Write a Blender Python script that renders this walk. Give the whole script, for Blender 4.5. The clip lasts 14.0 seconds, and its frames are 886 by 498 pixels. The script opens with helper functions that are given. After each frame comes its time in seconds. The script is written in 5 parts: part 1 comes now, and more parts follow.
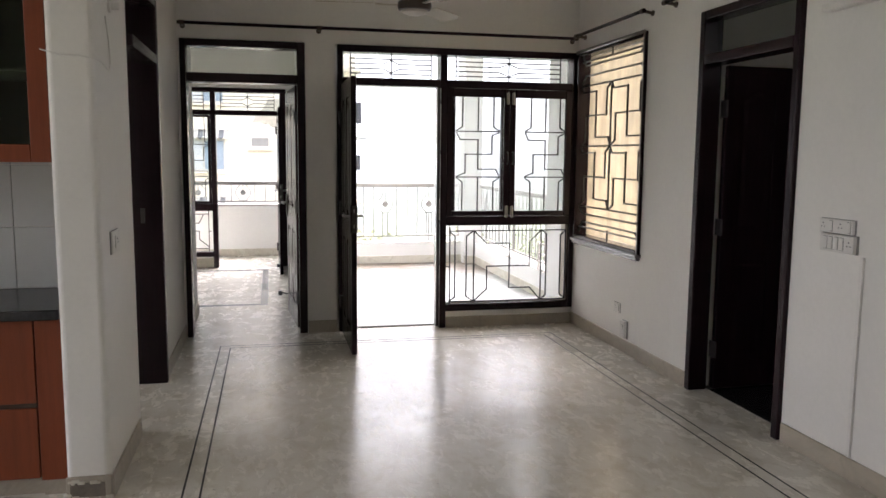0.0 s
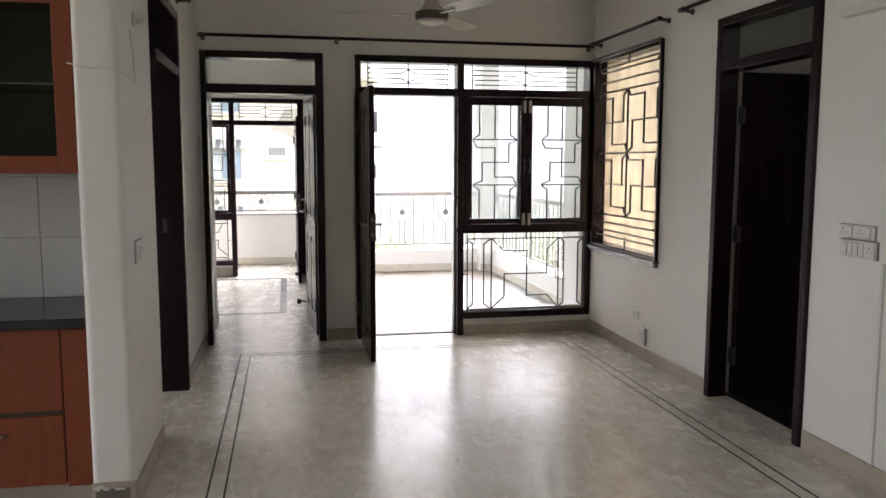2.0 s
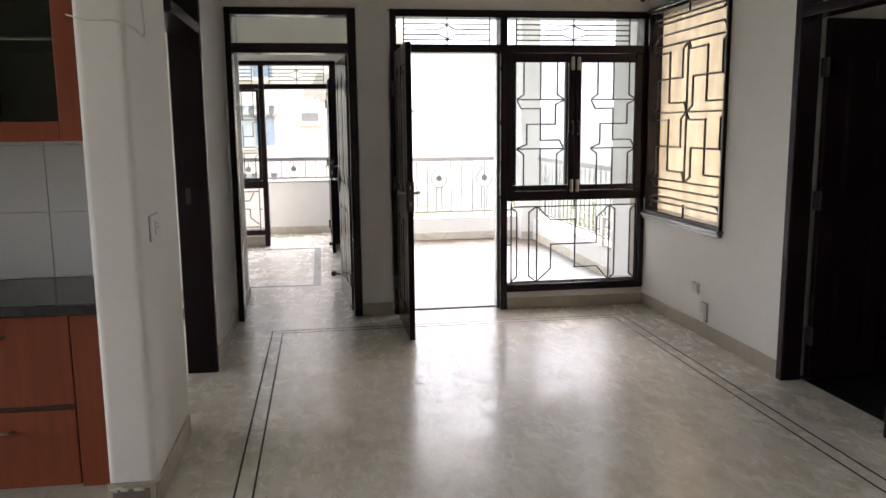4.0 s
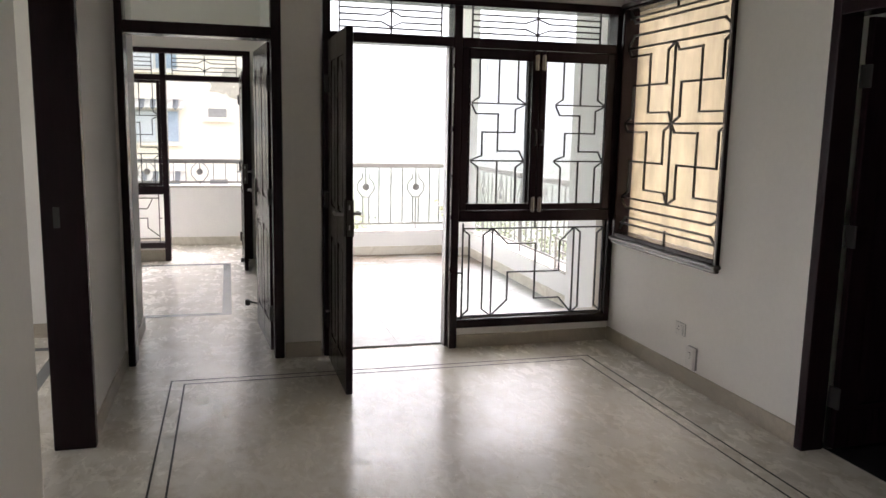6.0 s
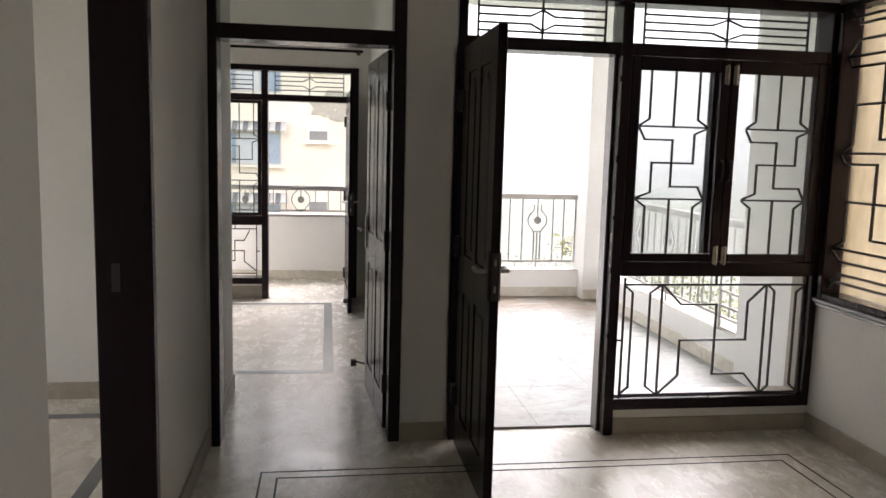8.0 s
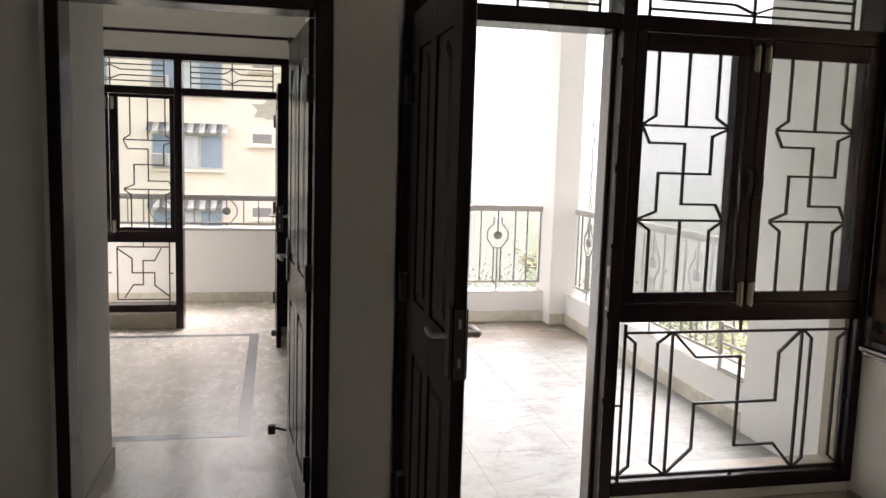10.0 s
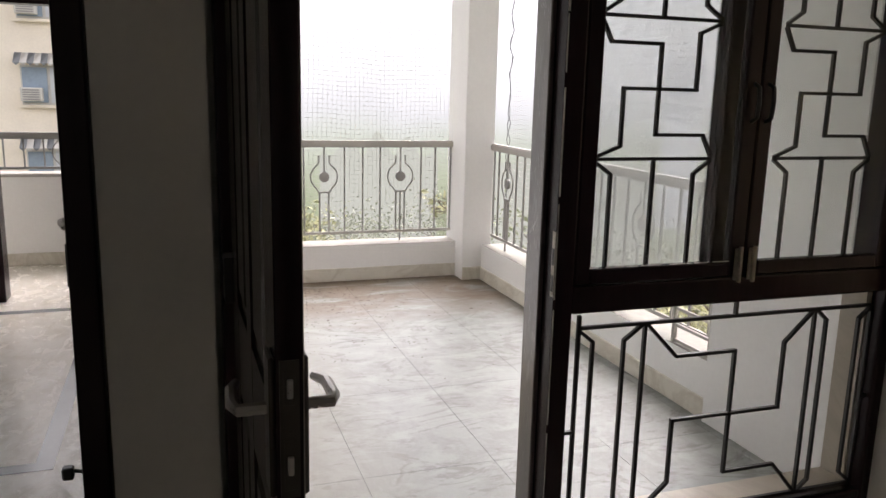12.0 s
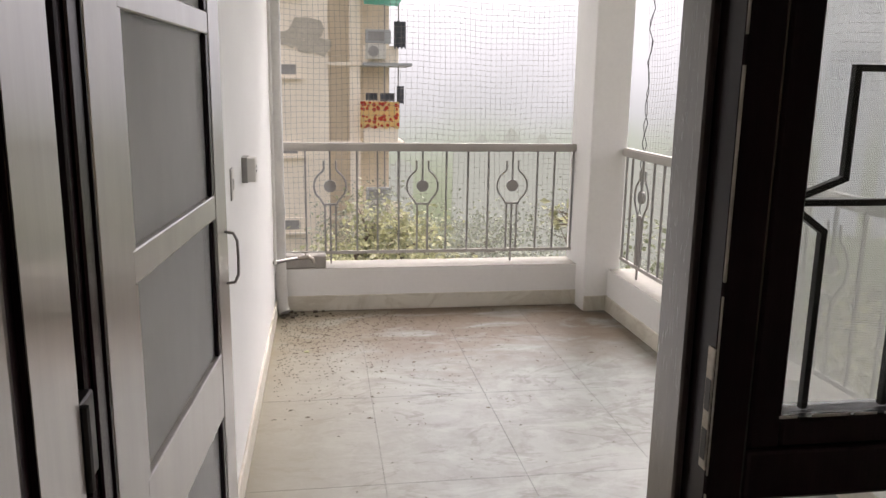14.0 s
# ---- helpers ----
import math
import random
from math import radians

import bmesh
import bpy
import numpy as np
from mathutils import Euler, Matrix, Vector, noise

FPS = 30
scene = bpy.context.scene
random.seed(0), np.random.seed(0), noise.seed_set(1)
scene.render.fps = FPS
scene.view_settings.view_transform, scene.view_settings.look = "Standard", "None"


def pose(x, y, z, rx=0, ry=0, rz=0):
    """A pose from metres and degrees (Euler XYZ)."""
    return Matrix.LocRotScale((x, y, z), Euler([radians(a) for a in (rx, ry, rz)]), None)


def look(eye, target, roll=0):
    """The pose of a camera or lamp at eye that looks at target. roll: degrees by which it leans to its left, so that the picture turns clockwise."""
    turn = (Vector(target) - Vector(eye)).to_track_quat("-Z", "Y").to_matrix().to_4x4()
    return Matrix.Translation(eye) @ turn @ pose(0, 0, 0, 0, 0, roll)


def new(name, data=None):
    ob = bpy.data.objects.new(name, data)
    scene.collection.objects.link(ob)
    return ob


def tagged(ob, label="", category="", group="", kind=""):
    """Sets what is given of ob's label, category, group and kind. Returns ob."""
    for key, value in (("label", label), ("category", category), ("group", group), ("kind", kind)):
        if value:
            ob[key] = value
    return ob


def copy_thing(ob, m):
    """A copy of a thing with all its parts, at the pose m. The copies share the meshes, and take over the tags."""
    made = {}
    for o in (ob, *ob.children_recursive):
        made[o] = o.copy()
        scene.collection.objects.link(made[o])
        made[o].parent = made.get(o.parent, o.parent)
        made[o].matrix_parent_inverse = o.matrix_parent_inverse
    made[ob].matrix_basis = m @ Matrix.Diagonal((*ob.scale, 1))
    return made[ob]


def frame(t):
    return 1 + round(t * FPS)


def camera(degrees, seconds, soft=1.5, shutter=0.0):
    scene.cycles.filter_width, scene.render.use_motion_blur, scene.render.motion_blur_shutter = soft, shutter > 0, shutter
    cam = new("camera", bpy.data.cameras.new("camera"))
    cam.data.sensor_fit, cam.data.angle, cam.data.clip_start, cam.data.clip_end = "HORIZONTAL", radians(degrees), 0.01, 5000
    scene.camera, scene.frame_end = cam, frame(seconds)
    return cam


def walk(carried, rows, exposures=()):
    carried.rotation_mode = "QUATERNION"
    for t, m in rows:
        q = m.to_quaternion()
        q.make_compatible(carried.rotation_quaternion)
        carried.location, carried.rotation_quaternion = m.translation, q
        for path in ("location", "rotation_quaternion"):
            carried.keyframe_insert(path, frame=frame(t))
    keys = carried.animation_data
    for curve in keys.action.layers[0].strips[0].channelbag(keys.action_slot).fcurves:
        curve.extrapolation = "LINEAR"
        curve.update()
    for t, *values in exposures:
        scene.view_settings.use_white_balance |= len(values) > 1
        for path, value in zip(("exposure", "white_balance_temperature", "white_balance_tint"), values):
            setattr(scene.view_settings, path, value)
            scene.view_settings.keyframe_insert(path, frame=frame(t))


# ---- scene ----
cam = camera(59.0, 14.0)
PATH = [
    (0, (-0.007, 0.057, 1.43), (0.419, 1.996, 1.19), 0.5),
    (0.5, (-0.037, 0.03, 1.455), (0.309, 1.989, 1.25), -0.2),
    (1, (-0.036, 0.04, 1.424), (0.278, 2.0, 1.178), -0.0),
    (1.5, (-0.026, 0.059, 1.428), (0.346, 2.005, 1.151), 1.0),
    (2, (-0.027, 0.033, 1.432), (0.36, 1.983, 1.212), 0.1),
    (2.5, (0.006, 0.115, 1.405), (0.412, 2.056, 1.147), 0.6),
    (3, (0.08, 0.226, 1.406), (0.384, 2.185, 1.142), -0.2),
    (3.2, (0.061, 0.245, 1.399), (0.352, 2.202, 1.107), -0.6),
    (5.3, (-0.149, 1.014, 1.471), (0.23, 2.952, 1.154), 0.7),
    (5.5, (-0.177, 1.112, 1.463), (0.302, 3.027, 1.137), 0.9),
    (6, (-0.055, 1.422, 1.454), (0.469, 3.327, 1.149), 1.1),
    (6.5, (-0.096, 1.693, 1.492), (0.416, 3.607, 1.219), 0.0),
    (7, (-0.029, 1.978, 1.46), (0.603, 3.856, 1.193), 0.5),
    (7.5, (-0.025, 2.24, 1.433), (0.375, 4.191, 1.247), -0.5),
    (8, (-0.112, 2.49, 1.475), (0.184, 4.452, 1.222), 1.5),
    (8.2, (-0.05, 2.613, 1.462), (0.291, 4.567, 1.212), 2.0),
    (10.3, (0.07, 3.644, 1.481), (0.521, 5.578, 1.242), 1.5),
    (10.5, (0.066, 3.745, 1.475), (0.567, 5.664, 1.22), 1.3),
    (11, (0.303, 4.019, 1.424), (1.035, 5.856, 1.126), 1.6),
    (11.5, (0.359, 4.282, 1.426), (1.006, 6.148, 1.106), 2.1),
    (12, (0.427, 4.532, 1.412), (1.062, 6.387, 1.019), 1.4),
    (12.5, (0.633, 4.807, 1.402), (1.232, 6.671, 0.993), 1.5),
    (13, (0.618, 5.039, 1.421), (1.091, 6.93, 0.973), 1.1),
    (13.5, (0.783, 5.262, 1.393), (1.314, 7.132, 0.924), 2.2),
    (14, (0.829, 5.385, 1.401), (1.131, 7.319, 0.992), 0.9),
]
EXPO = [(0.0, 3.1, 6300, 18), (3.2, 3.1, 6300, 18), (5.5, 2.95, 6350, 18), (7.0, 2.75, 6400, 18), (8.2, 2.6, 6500, 18), (10.3, 2.4, 6650, 18), (11.5, 1.9, 6550, 18), (12.5, 1.75, 6700, 18), (14.0, 1.45, 6750, 19)]
walk(cam, [(t, look(eye, target, roll)) for t, eye, target, roll in PATH], EXPO)

# ---- world, sun ----
world = bpy.data.worlds.new("hazy_sky")
scene.world = world
world.use_nodes = True
wn = world.node_tree
sky = wn.nodes.new("ShaderNodeTexSky")
sky.sky_type = "NISHITA"
sky.sun_disc = False
sky.sun_elevation, sky.sun_rotation = radians(52), radians(30)
sky.dust_density, sky.air_density = 6.0, 1.0
soften = wn.nodes.new("ShaderNodeHueSaturation")
soften.inputs["Saturation"].default_value, soften.inputs["Value"].default_value = 0.15, 0.92
wn.links.new(sky.outputs[0], soften.inputs["Color"])
wn.links.new(soften.outputs[0], wn.nodes["Background"].inputs["Color"])
wn.nodes["Background"].inputs["Strength"].default_value = 0.15
sun = new("sun", bpy.data.lights.new("sun", "SUN"))
sun.data.energy, sun.data.angle, sun.data.color = 0.1, radians(45), (1.0, 0.96, 0.9)
sun.matrix_world = look((0, 0, 30), (-5, -8.7, 17.2))


# ---- materials ----
class Mat:
    """A small node-tree writer round one Principled shader."""

    def __init__(self, name, color, rough=0.5, metal=0.0, spec=0.5, **inputs):
        self.m = bpy.data.materials.new(name)
        self.m.use_nodes = True
        self.t = self.m.node_tree
        self.b = self.t.nodes["Principled BSDF"]
        self.b.inputs["Base Color"].default_value = (*color, 1)
        self.b.inputs["Roughness"].default_value = rough
        self.b.inputs["Metallic"].default_value = metal
        self.b.inputs["Specular IOR Level"].default_value = spec
        for key, value in inputs.items():
            self.b.inputs[key.replace("_", " ")].default_value = value
        self.co = self.t.nodes.new("ShaderNodeNewGeometry").outputs["Position"]

    def node(self, kind, **values):
        n = self.t.nodes.new(kind)
        for key, value in values.items():
            n.inputs[key.replace("_", " ")].default_value = value
        return n

    def link(self, a, b):
        self.t.links.new(a, b)

    def noise(self, scale, detail=4.0, rough=0.55, stretch=None, distort=0.0):
        n = self.node("ShaderNodeTexNoise", Scale=scale, Detail=detail, Roughness=rough, Distortion=distort)
        src = self.co
        if stretch:
            mp = self.node("ShaderNodeMapping", Scale=stretch)
            self.link(src, mp.inputs["Vector"])
            src = mp.outputs[0]
        self.link(src, n.inputs["Vector"])
        return n.outputs["Fac"]

    def ramp(self, fac, stops):
        r = self.node("ShaderNodeValToRGB")
        e = r.color_ramp.elements
        while len(e) < len(stops):
            e.new(0.5)
        for el, (p, c) in zip(e, stops):
            el.position = p
            el.color = (*c, 1) if isinstance(c, tuple) else (c, c, c, 1)
        self.link(fac, r.inputs["Fac"])
        return r.outputs["Color"]

    def mix(self, fac, a, b, mode="MIX"):
        n = self.node("ShaderNodeMix")
        n.data_type, n.blend_type = "RGBA", mode
        for src, sock in ((fac, n.inputs[0]), (a, n.inputs[6]), (b, n.inputs[7])):
            if isinstance(src, tuple):
                sock.default_value = (*src, 1)
            elif isinstance(src, (int, float)):
                sock.default_value = src
            else:
                self.link(src, sock)
        return n.outputs[2]

    def color(self, sock):
        self.link(sock, self.b.inputs["Base Color"])
        return self

    def rough(self, fac, lo, hi):
        self.link(self.ramp(fac, [(0.3, lo), (0.7, hi)]), self.b.inputs["Roughness"])
        return self

    def bump(self, fac, strength=0.2, dist=0.002):
        n = self.node("ShaderNodeBump", Strength=strength, Distance=dist)
        self.link(fac, n.inputs["Height"])
        self.link(n.outputs[0], self.b.inputs["Normal"])
        return self


def varied(name, color, rough, amount=0.12, scale=3.0, grain=60.0, bump=0.15, spec=0.5, metal=0.0, stretch=None, **kw):
    m = Mat(name, color, rough, metal, spec, **kw)
    lo = tuple(max(0.0, c * (1 - amount)) for c in color)
    hi = tuple(min(1.0, c * (1 + amount)) for c in color)
    big = m.ramp(m.noise(scale, 5, 0.6, stretch), [(0.3, lo), (0.7, hi)])
    fine = m.noise(grain, 3, 0.6, stretch)
    m.color(m.mix(0.35, big, m.ramp(fine, [(0.3, lo), (0.7, hi)])))
    m.rough(fine, rough * 0.88, min(1.0, rough * 1.12))
    if bump:
        m.bump(fine, bump)
    return m


WALL = varied("wall_paint", (0.855, 0.835, 0.79), 0.55, 0.05, 0.9, 45.0, 0.12).m
CEIL = varied("ceiling_paint", (0.85, 0.83, 0.79), 0.7, 0.04, 0.8, 40.0, 0.1).m
OUTWALL = varied("balcony_paint", (0.87, 0.87, 0.855), 0.6, 0.05, 1.2, 40.0, 0.15).m


def marble(name, base, vein, rough_lo, rough_hi, dirt=False, polished=False):
    m = Mat(name, base, 0.25, 0, 0.30 if polished else 0.5)
    cloud = m.noise(1.6, 7, 0.62, None, 0.6)
    veins = m.noise(2.6, 8, 0.65, (1, 0.55, 1), 0.5 if dirt else 1.2)
    c = m.ramp(cloud, [(0.28, tuple(v * (0.93 if polished else 0.84) for v in base)), (0.5, base), (0.75, tuple(min(1, v * 1.1) for v in base))])
    band = m.ramp(veins, [(0.42, 0.0), (0.5, 0.16 if polished else 0.5), (0.56, 0.0)])
    c = m.mix(band, c, vein)
    specks = m.ramp(m.noise(9, 2 if polished else 6, 0.7, None, 0.4), [(0.62, 0.0), (0.70, 0.3 if polished else 0.5)])
    c = m.mix(specks, c, tuple(v * (0.82 if polished else 0.72) for v in base))
    if dirt:
        streak = m.ramp(m.noise(3.8, 8, 0.72, (0.9, 2.4, 1), 0.25), [(0.575, 0.0), (0.635, 0.75)])
        c = m.mix(streak, c, (0.165, 0.17, 0.15))
        # thin wandering veins, and the paler and greyer clouds of the slabs
        thin = m.ramp(m.noise(1.9, 5, 0.6, (0.8, 1.5, 1), 1.1), [(0.475, 0.0), (0.495, 1.0), (0.505, 1.0), (0.525, 0.0)])
        broken = m.ramp(m.noise(3.1, 4, 0.6, None, 0.4), [(0.42, 0.0), (0.54, 0.6)])
        c = m.mix(m.mix(1.0, thin, broken, "MULTIPLY"), c, (0.135, 0.135, 0.115))
        pale = m.ramp(m.noise(4.6, 6, 0.7, (0.8, 1.7, 1), 0.6), [(0.50, 0.0), (0.62, 0.55)])
        c = m.mix(pale, c, (0.335, 0.35, 0.335))
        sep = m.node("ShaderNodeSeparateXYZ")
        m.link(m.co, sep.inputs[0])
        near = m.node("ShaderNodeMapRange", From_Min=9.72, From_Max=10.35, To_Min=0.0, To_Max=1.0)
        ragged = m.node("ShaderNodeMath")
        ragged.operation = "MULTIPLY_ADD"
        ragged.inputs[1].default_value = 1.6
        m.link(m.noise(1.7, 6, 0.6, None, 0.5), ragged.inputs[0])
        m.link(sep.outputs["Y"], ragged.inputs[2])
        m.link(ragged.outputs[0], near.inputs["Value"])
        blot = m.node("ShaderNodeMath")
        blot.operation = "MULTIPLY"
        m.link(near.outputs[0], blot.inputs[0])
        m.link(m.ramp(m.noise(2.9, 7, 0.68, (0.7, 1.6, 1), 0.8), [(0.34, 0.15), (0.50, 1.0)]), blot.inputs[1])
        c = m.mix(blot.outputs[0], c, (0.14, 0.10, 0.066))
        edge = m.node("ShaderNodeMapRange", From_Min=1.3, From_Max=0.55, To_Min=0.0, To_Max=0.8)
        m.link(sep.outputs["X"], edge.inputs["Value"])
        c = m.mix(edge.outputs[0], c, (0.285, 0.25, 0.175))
    m.color(c)
    wear = m.noise(3.2, 8, 0.7, None, 0.8)
    m.rough(wear, rough_lo, rough_hi)
    if polished:
        # scuffs that have dulled the polish, in worn patches
        scuff = m.ramp(m.noise(15, 5, 0.66, (1, 0.45, 1), 0.7), [(0.50, 0.0), (0.66, 1.0)])
        patch = m.ramp(m.noise(1.3, 4, 0.6, None, 0.5), [(0.36, 0.25), (0.56, 1.0)])
        worn = m.mix(1.0, scuff, patch, "MULTIPLY")
        m.link(m.mix(worn, m.ramp(wear, [(0.3, rough_lo), (0.7, rough_hi)]), (0.36, 0.36, 0.36)), m.b.inputs["Roughness"])
        spots = m.ramp(m.noise(24, 2, 0.5, None, 0.3), [(0.73, 0.0), (0.76, 0.6)])
        drag = m.ramp(m.noise(3.2, 6, 0.68, (1, 0.5, 1), 0.4), [(0.60, 0.0), (0.72, 0.4)])
        c = m.mix(m.mix(1.0, spots, patch, "MULTIPLY"), c, (0.20, 0.18, 0.15))
        c = m.mix(drag, c, (0.40, 0.36, 0.30))
        mottle = m.ramp(m.noise(8.5, 6, 0.72, (1, 0.6, 1), 0.5), [(0.47, 0.0), (0.62, 0.5)])
        c = m.mix(mottle, c, (0.52, 0.46, 0.36))
        m.color(c)
        m.bump(m.noise(12, 4, 0.6, (1, 0.5, 1), 0.5), 0.4, 0.003)
        return m.m
    m.bump(m.noise(11, 6, 0.62, None, 0.5), 0.45, 0.004)
    return m.m


MARBLE = marble("hall_marble", (0.77, 0.735, 0.66), (0.57, 0.515, 0.43), 0.16, 0.31, False, True)
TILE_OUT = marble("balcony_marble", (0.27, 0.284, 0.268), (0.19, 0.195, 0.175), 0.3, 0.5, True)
SKIRT = marble("skirting_stone", (0.46, 0.41, 0.33), (0.35, 0.31, 0.25), 0.3, 0.45)
SKIRT_OUT = marble("balcony_skirting_stone", (0.70, 0.67, 0.585), (0.50, 0.45, 0.36), 0.35, 0.5)
INLAY = varied("inlay_stone", (0.03, 0.028, 0.027), 0.6, 0.2, 4, 60, 0, 0.25).m
BAND = varied("grey_band_stone", (0.17, 0.175, 0.18), 0.22, 0.15, 4, 60, 0).m
JOINT = varied("tile_joint", (0.27, 0.26, 0.235), 0.8, 0.2, 5, 80, 0.1).m

WOOD = varied("dark_varnished_wood", (0.018, 0.008, 0.011), 0.24, 0.25, 3.0, 40.0, 0.06, 0.22, 0.0, (12, 12, 0.7)).m
# paler copies of the dark varnish; grazing sheen sits in their base colours
WOOD_EDGE = varied("pale_sheen_edge_wood", (0.07, 0.05, 0.048), 0.3, 0.3, 3.0, 40.0, 0.06, 0.5, 0.0, (12, 12, 0.7), Coat_Weight=1.0, Coat_Roughness=0.16, Coat_IOR=1.8).m
WOOD_OUT = varied("weathered_wood_pale_sheen", (0.36, 0.33, 0.305), 0.34, 0.16, 2.2, 26.0, 0.05, 0.5, 0.0, (7, 7, 0.9), Coat_Weight=1.0, Coat_Roughness=0.2, Coat_IOR=2.1).m
WOOD_SHEEN = varied("varnished_wood_pale_sheen", (0.36, 0.318, 0.288), 0.32, 0.14, 3.0, 40.0, 0.05, 0.5, 0.0, (12, 12, 0.7), Coat_Weight=1.0, Coat_Roughness=0.15, Coat_IOR=2.2).m
CHIPPED = varied("bared_pale_wood", (0.50, 0.47, 0.43), 0.7, 0.3, 12.0, 80.0, 0.4).m
LAMINATE = varied("cherry_laminate", (0.225, 0.052, 0.020), 0.38, 0.18, 2.5, 30.0, 0.05, 0.4, 0.0, (14, 14, 0.8)).m
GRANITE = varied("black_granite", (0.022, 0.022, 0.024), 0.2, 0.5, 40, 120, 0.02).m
GLAZED = varied("white_glazed_tile", (0.70, 0.715, 0.70), 0.18, 0.03, 2.0, 30.0, 0.02).m
IRON = varied("black_grill_paint", (0.022, 0.020, 0.020), 0.4, 0.3, 8, 70, 0.1).m
RAILPAINT = varied("cream_rail_paint", (0.44, 0.42, 0.39), 0.45, 0.1, 5, 60, 0.15).m
GREYRAIL = varied("grey_rail_paint_and_rod_shade", (0.30, 0.29, 0.28), 0.5, 0.15, 5, 60, 0.15).m
STEEL = varied("brushed_steel", (0.36, 0.345, 0.33), 0.3, 0.1, 8, 90, 0.05, 0.5, 1.0).m
DARKBRASS = varied("dark_bronze", (0.05, 0.042, 0.036), 0.35, 0.2, 20, 90, 0.1, 0.5, 0.6).m
BRASS = varied("tarnished_hinge_metal", (0.42, 0.38, 0.33), 0.42, 0.25, 30, 120, 0.2, 0.5, 0.8).m
PLASTIC = varied("white_plastic", (0.80, 0.78, 0.74), 0.35, 0.04, 5, 60, 0.02).m
PIPE = varied("grey_pipe_plastic", (0.70, 0.69, 0.66), 0.45, 0.1, 5, 60, 0.1).m
DARKPLASTIC = varied("dark_plastic", (0.03, 0.03, 0.03), 0.4, 0.2, 5, 60, 0.05).m
FANBODY = varied("fan_cream_enamel", (0.55, 0.50, 0.42), 0.35, 0.06, 5, 60, 0.03).m
FANRING = varied("fan_brown_enamel", (0.06, 0.035, 0.025), 0.35, 0.1, 5, 60, 0.03).m
CEMENT = varied("bare_cement", (0.36, 0.34, 0.31), 0.8, 0.2, 4, 50, 0.5).m
STAIN = varied("chipped_plaster", (0.20, 0.17, 0.14), 0.85, 0.4, 9, 60, 0.7).m
PLASTER = varied("yellow_plaster", (0.90, 0.81, 0.69), 0.75, 0.1, 0.5, 12, 0.2).m
PLASTER_DARK = varied("darker_plaster", (0.74, 0.655, 0.53), 0.8, 0.12, 0.8, 12, 0.3).m
PLASTER_GREY = varied("bared_render", (0.50, 0.46, 0.39), 0.85, 0.2, 1.5, 12, 0.4).m
SHAFTWALL = varied("shaft_plaster", (0.66, 0.56, 0.40), 0.75, 0.12, 0.8, 12, 0.2).m
BLUEGLASS = varied("blue_window_glass", (0.30, 0.37, 0.45), 0.12, 0.2, 1, 10, 0).m
CURTAIN = varied("net_curtain", (0.62, 0.64, 0.66), 0.8, 0.1, 2, 20, 0).m
TINROOF = varied("tin_sheet", (0.42, 0.43, 0.44), 0.5, 0.15, 2, 20, 0.1).m
# the far green sheet and dark cloth are lightened to carry the haze
GREENROOF = varied("green_sheet", (0.10, 0.38, 0.27), 0.5, 0.2, 2, 20, 0.05).m
CLOTH_DARK = varied("dark_cloth", (0.13, 0.135, 0.15), 0.9, 0.3, 3, 30, 0.2).m
BARK = varied("bark", (0.12, 0.09, 0.065), 0.9, 0.3, 4, 30, 0.6).m
DRY = varied("dry_leaf_bits", (0.12, 0.10, 0.075), 0.9, 0.4, 20, 90, 0.2).m
SOIL = varied("ground_soil", (0.12, 0.12, 0.07), 0.95, 0.4, 0.2, 3, 0.3).m
AWN_A = varied("awning_white", (0.62, 0.60, 0.56), 0.7, 0.1, 2, 20, 0.05).m
AWN_B = varied("awning_grey", (0.20, 0.21, 0.22), 0.7, 0.1, 2, 20, 0.05).m


def leaf_material(name, a, b):
    m = Mat(name, a, 0.5, 0, 0.35)
    g = m.t.nodes.new("ShaderNodeNewGeometry")
    m.color(m.ramp(g.outputs["Random Per Island"], [(0.0, a), (0.8, b), (1.0, tuple(min(1, v * 1.6) for v in b))]))
    glow = m.node("ShaderNodeBsdfTranslucent")
    m.link(m.b.inputs["Base Color"].links[0].from_socket, glow.inputs["Color"])
    mixer = m.node("ShaderNodeMixShader", Fac=0.4)
    m.link(m.b.outputs[0], mixer.inputs[1])
    m.link(glow.outputs[0], mixer.inputs[2])
    m.link(mixer.outputs[0], m.t.nodes["Material Output"].inputs["Surface"])
    return m.m


LEAF = leaf_material("tree_leaf", (0.17, 0.20, 0.115), (0.27, 0.29, 0.18))
# paler copy of the leaf green: haze over the farther trees put into colour
LEAF_HAZE = leaf_material("haze_paled_leaf", (0.27, 0.295, 0.225), (0.36, 0.375, 0.29))
LEAF_YELLOW = leaf_material("yellowing_leaf", (0.27, 0.285, 0.16), (0.48, 0.47, 0.28))


def floral():
    m = Mat("red_floral_cloth", (0.7, 0.45, 0.08), 0.9)
    v = m.node("ShaderNodeTexVoronoi", Scale=6.0)
    m.link(m.co, v.inputs["Vector"])
    c = m.ramp(v.outputs["Distance"], [(0.42, (0.55, 0.075, 0.05)), (0.48, (0.78, 0.60, 0.30))])
    m.color(c)
    return m.m


FLORAL = floral()


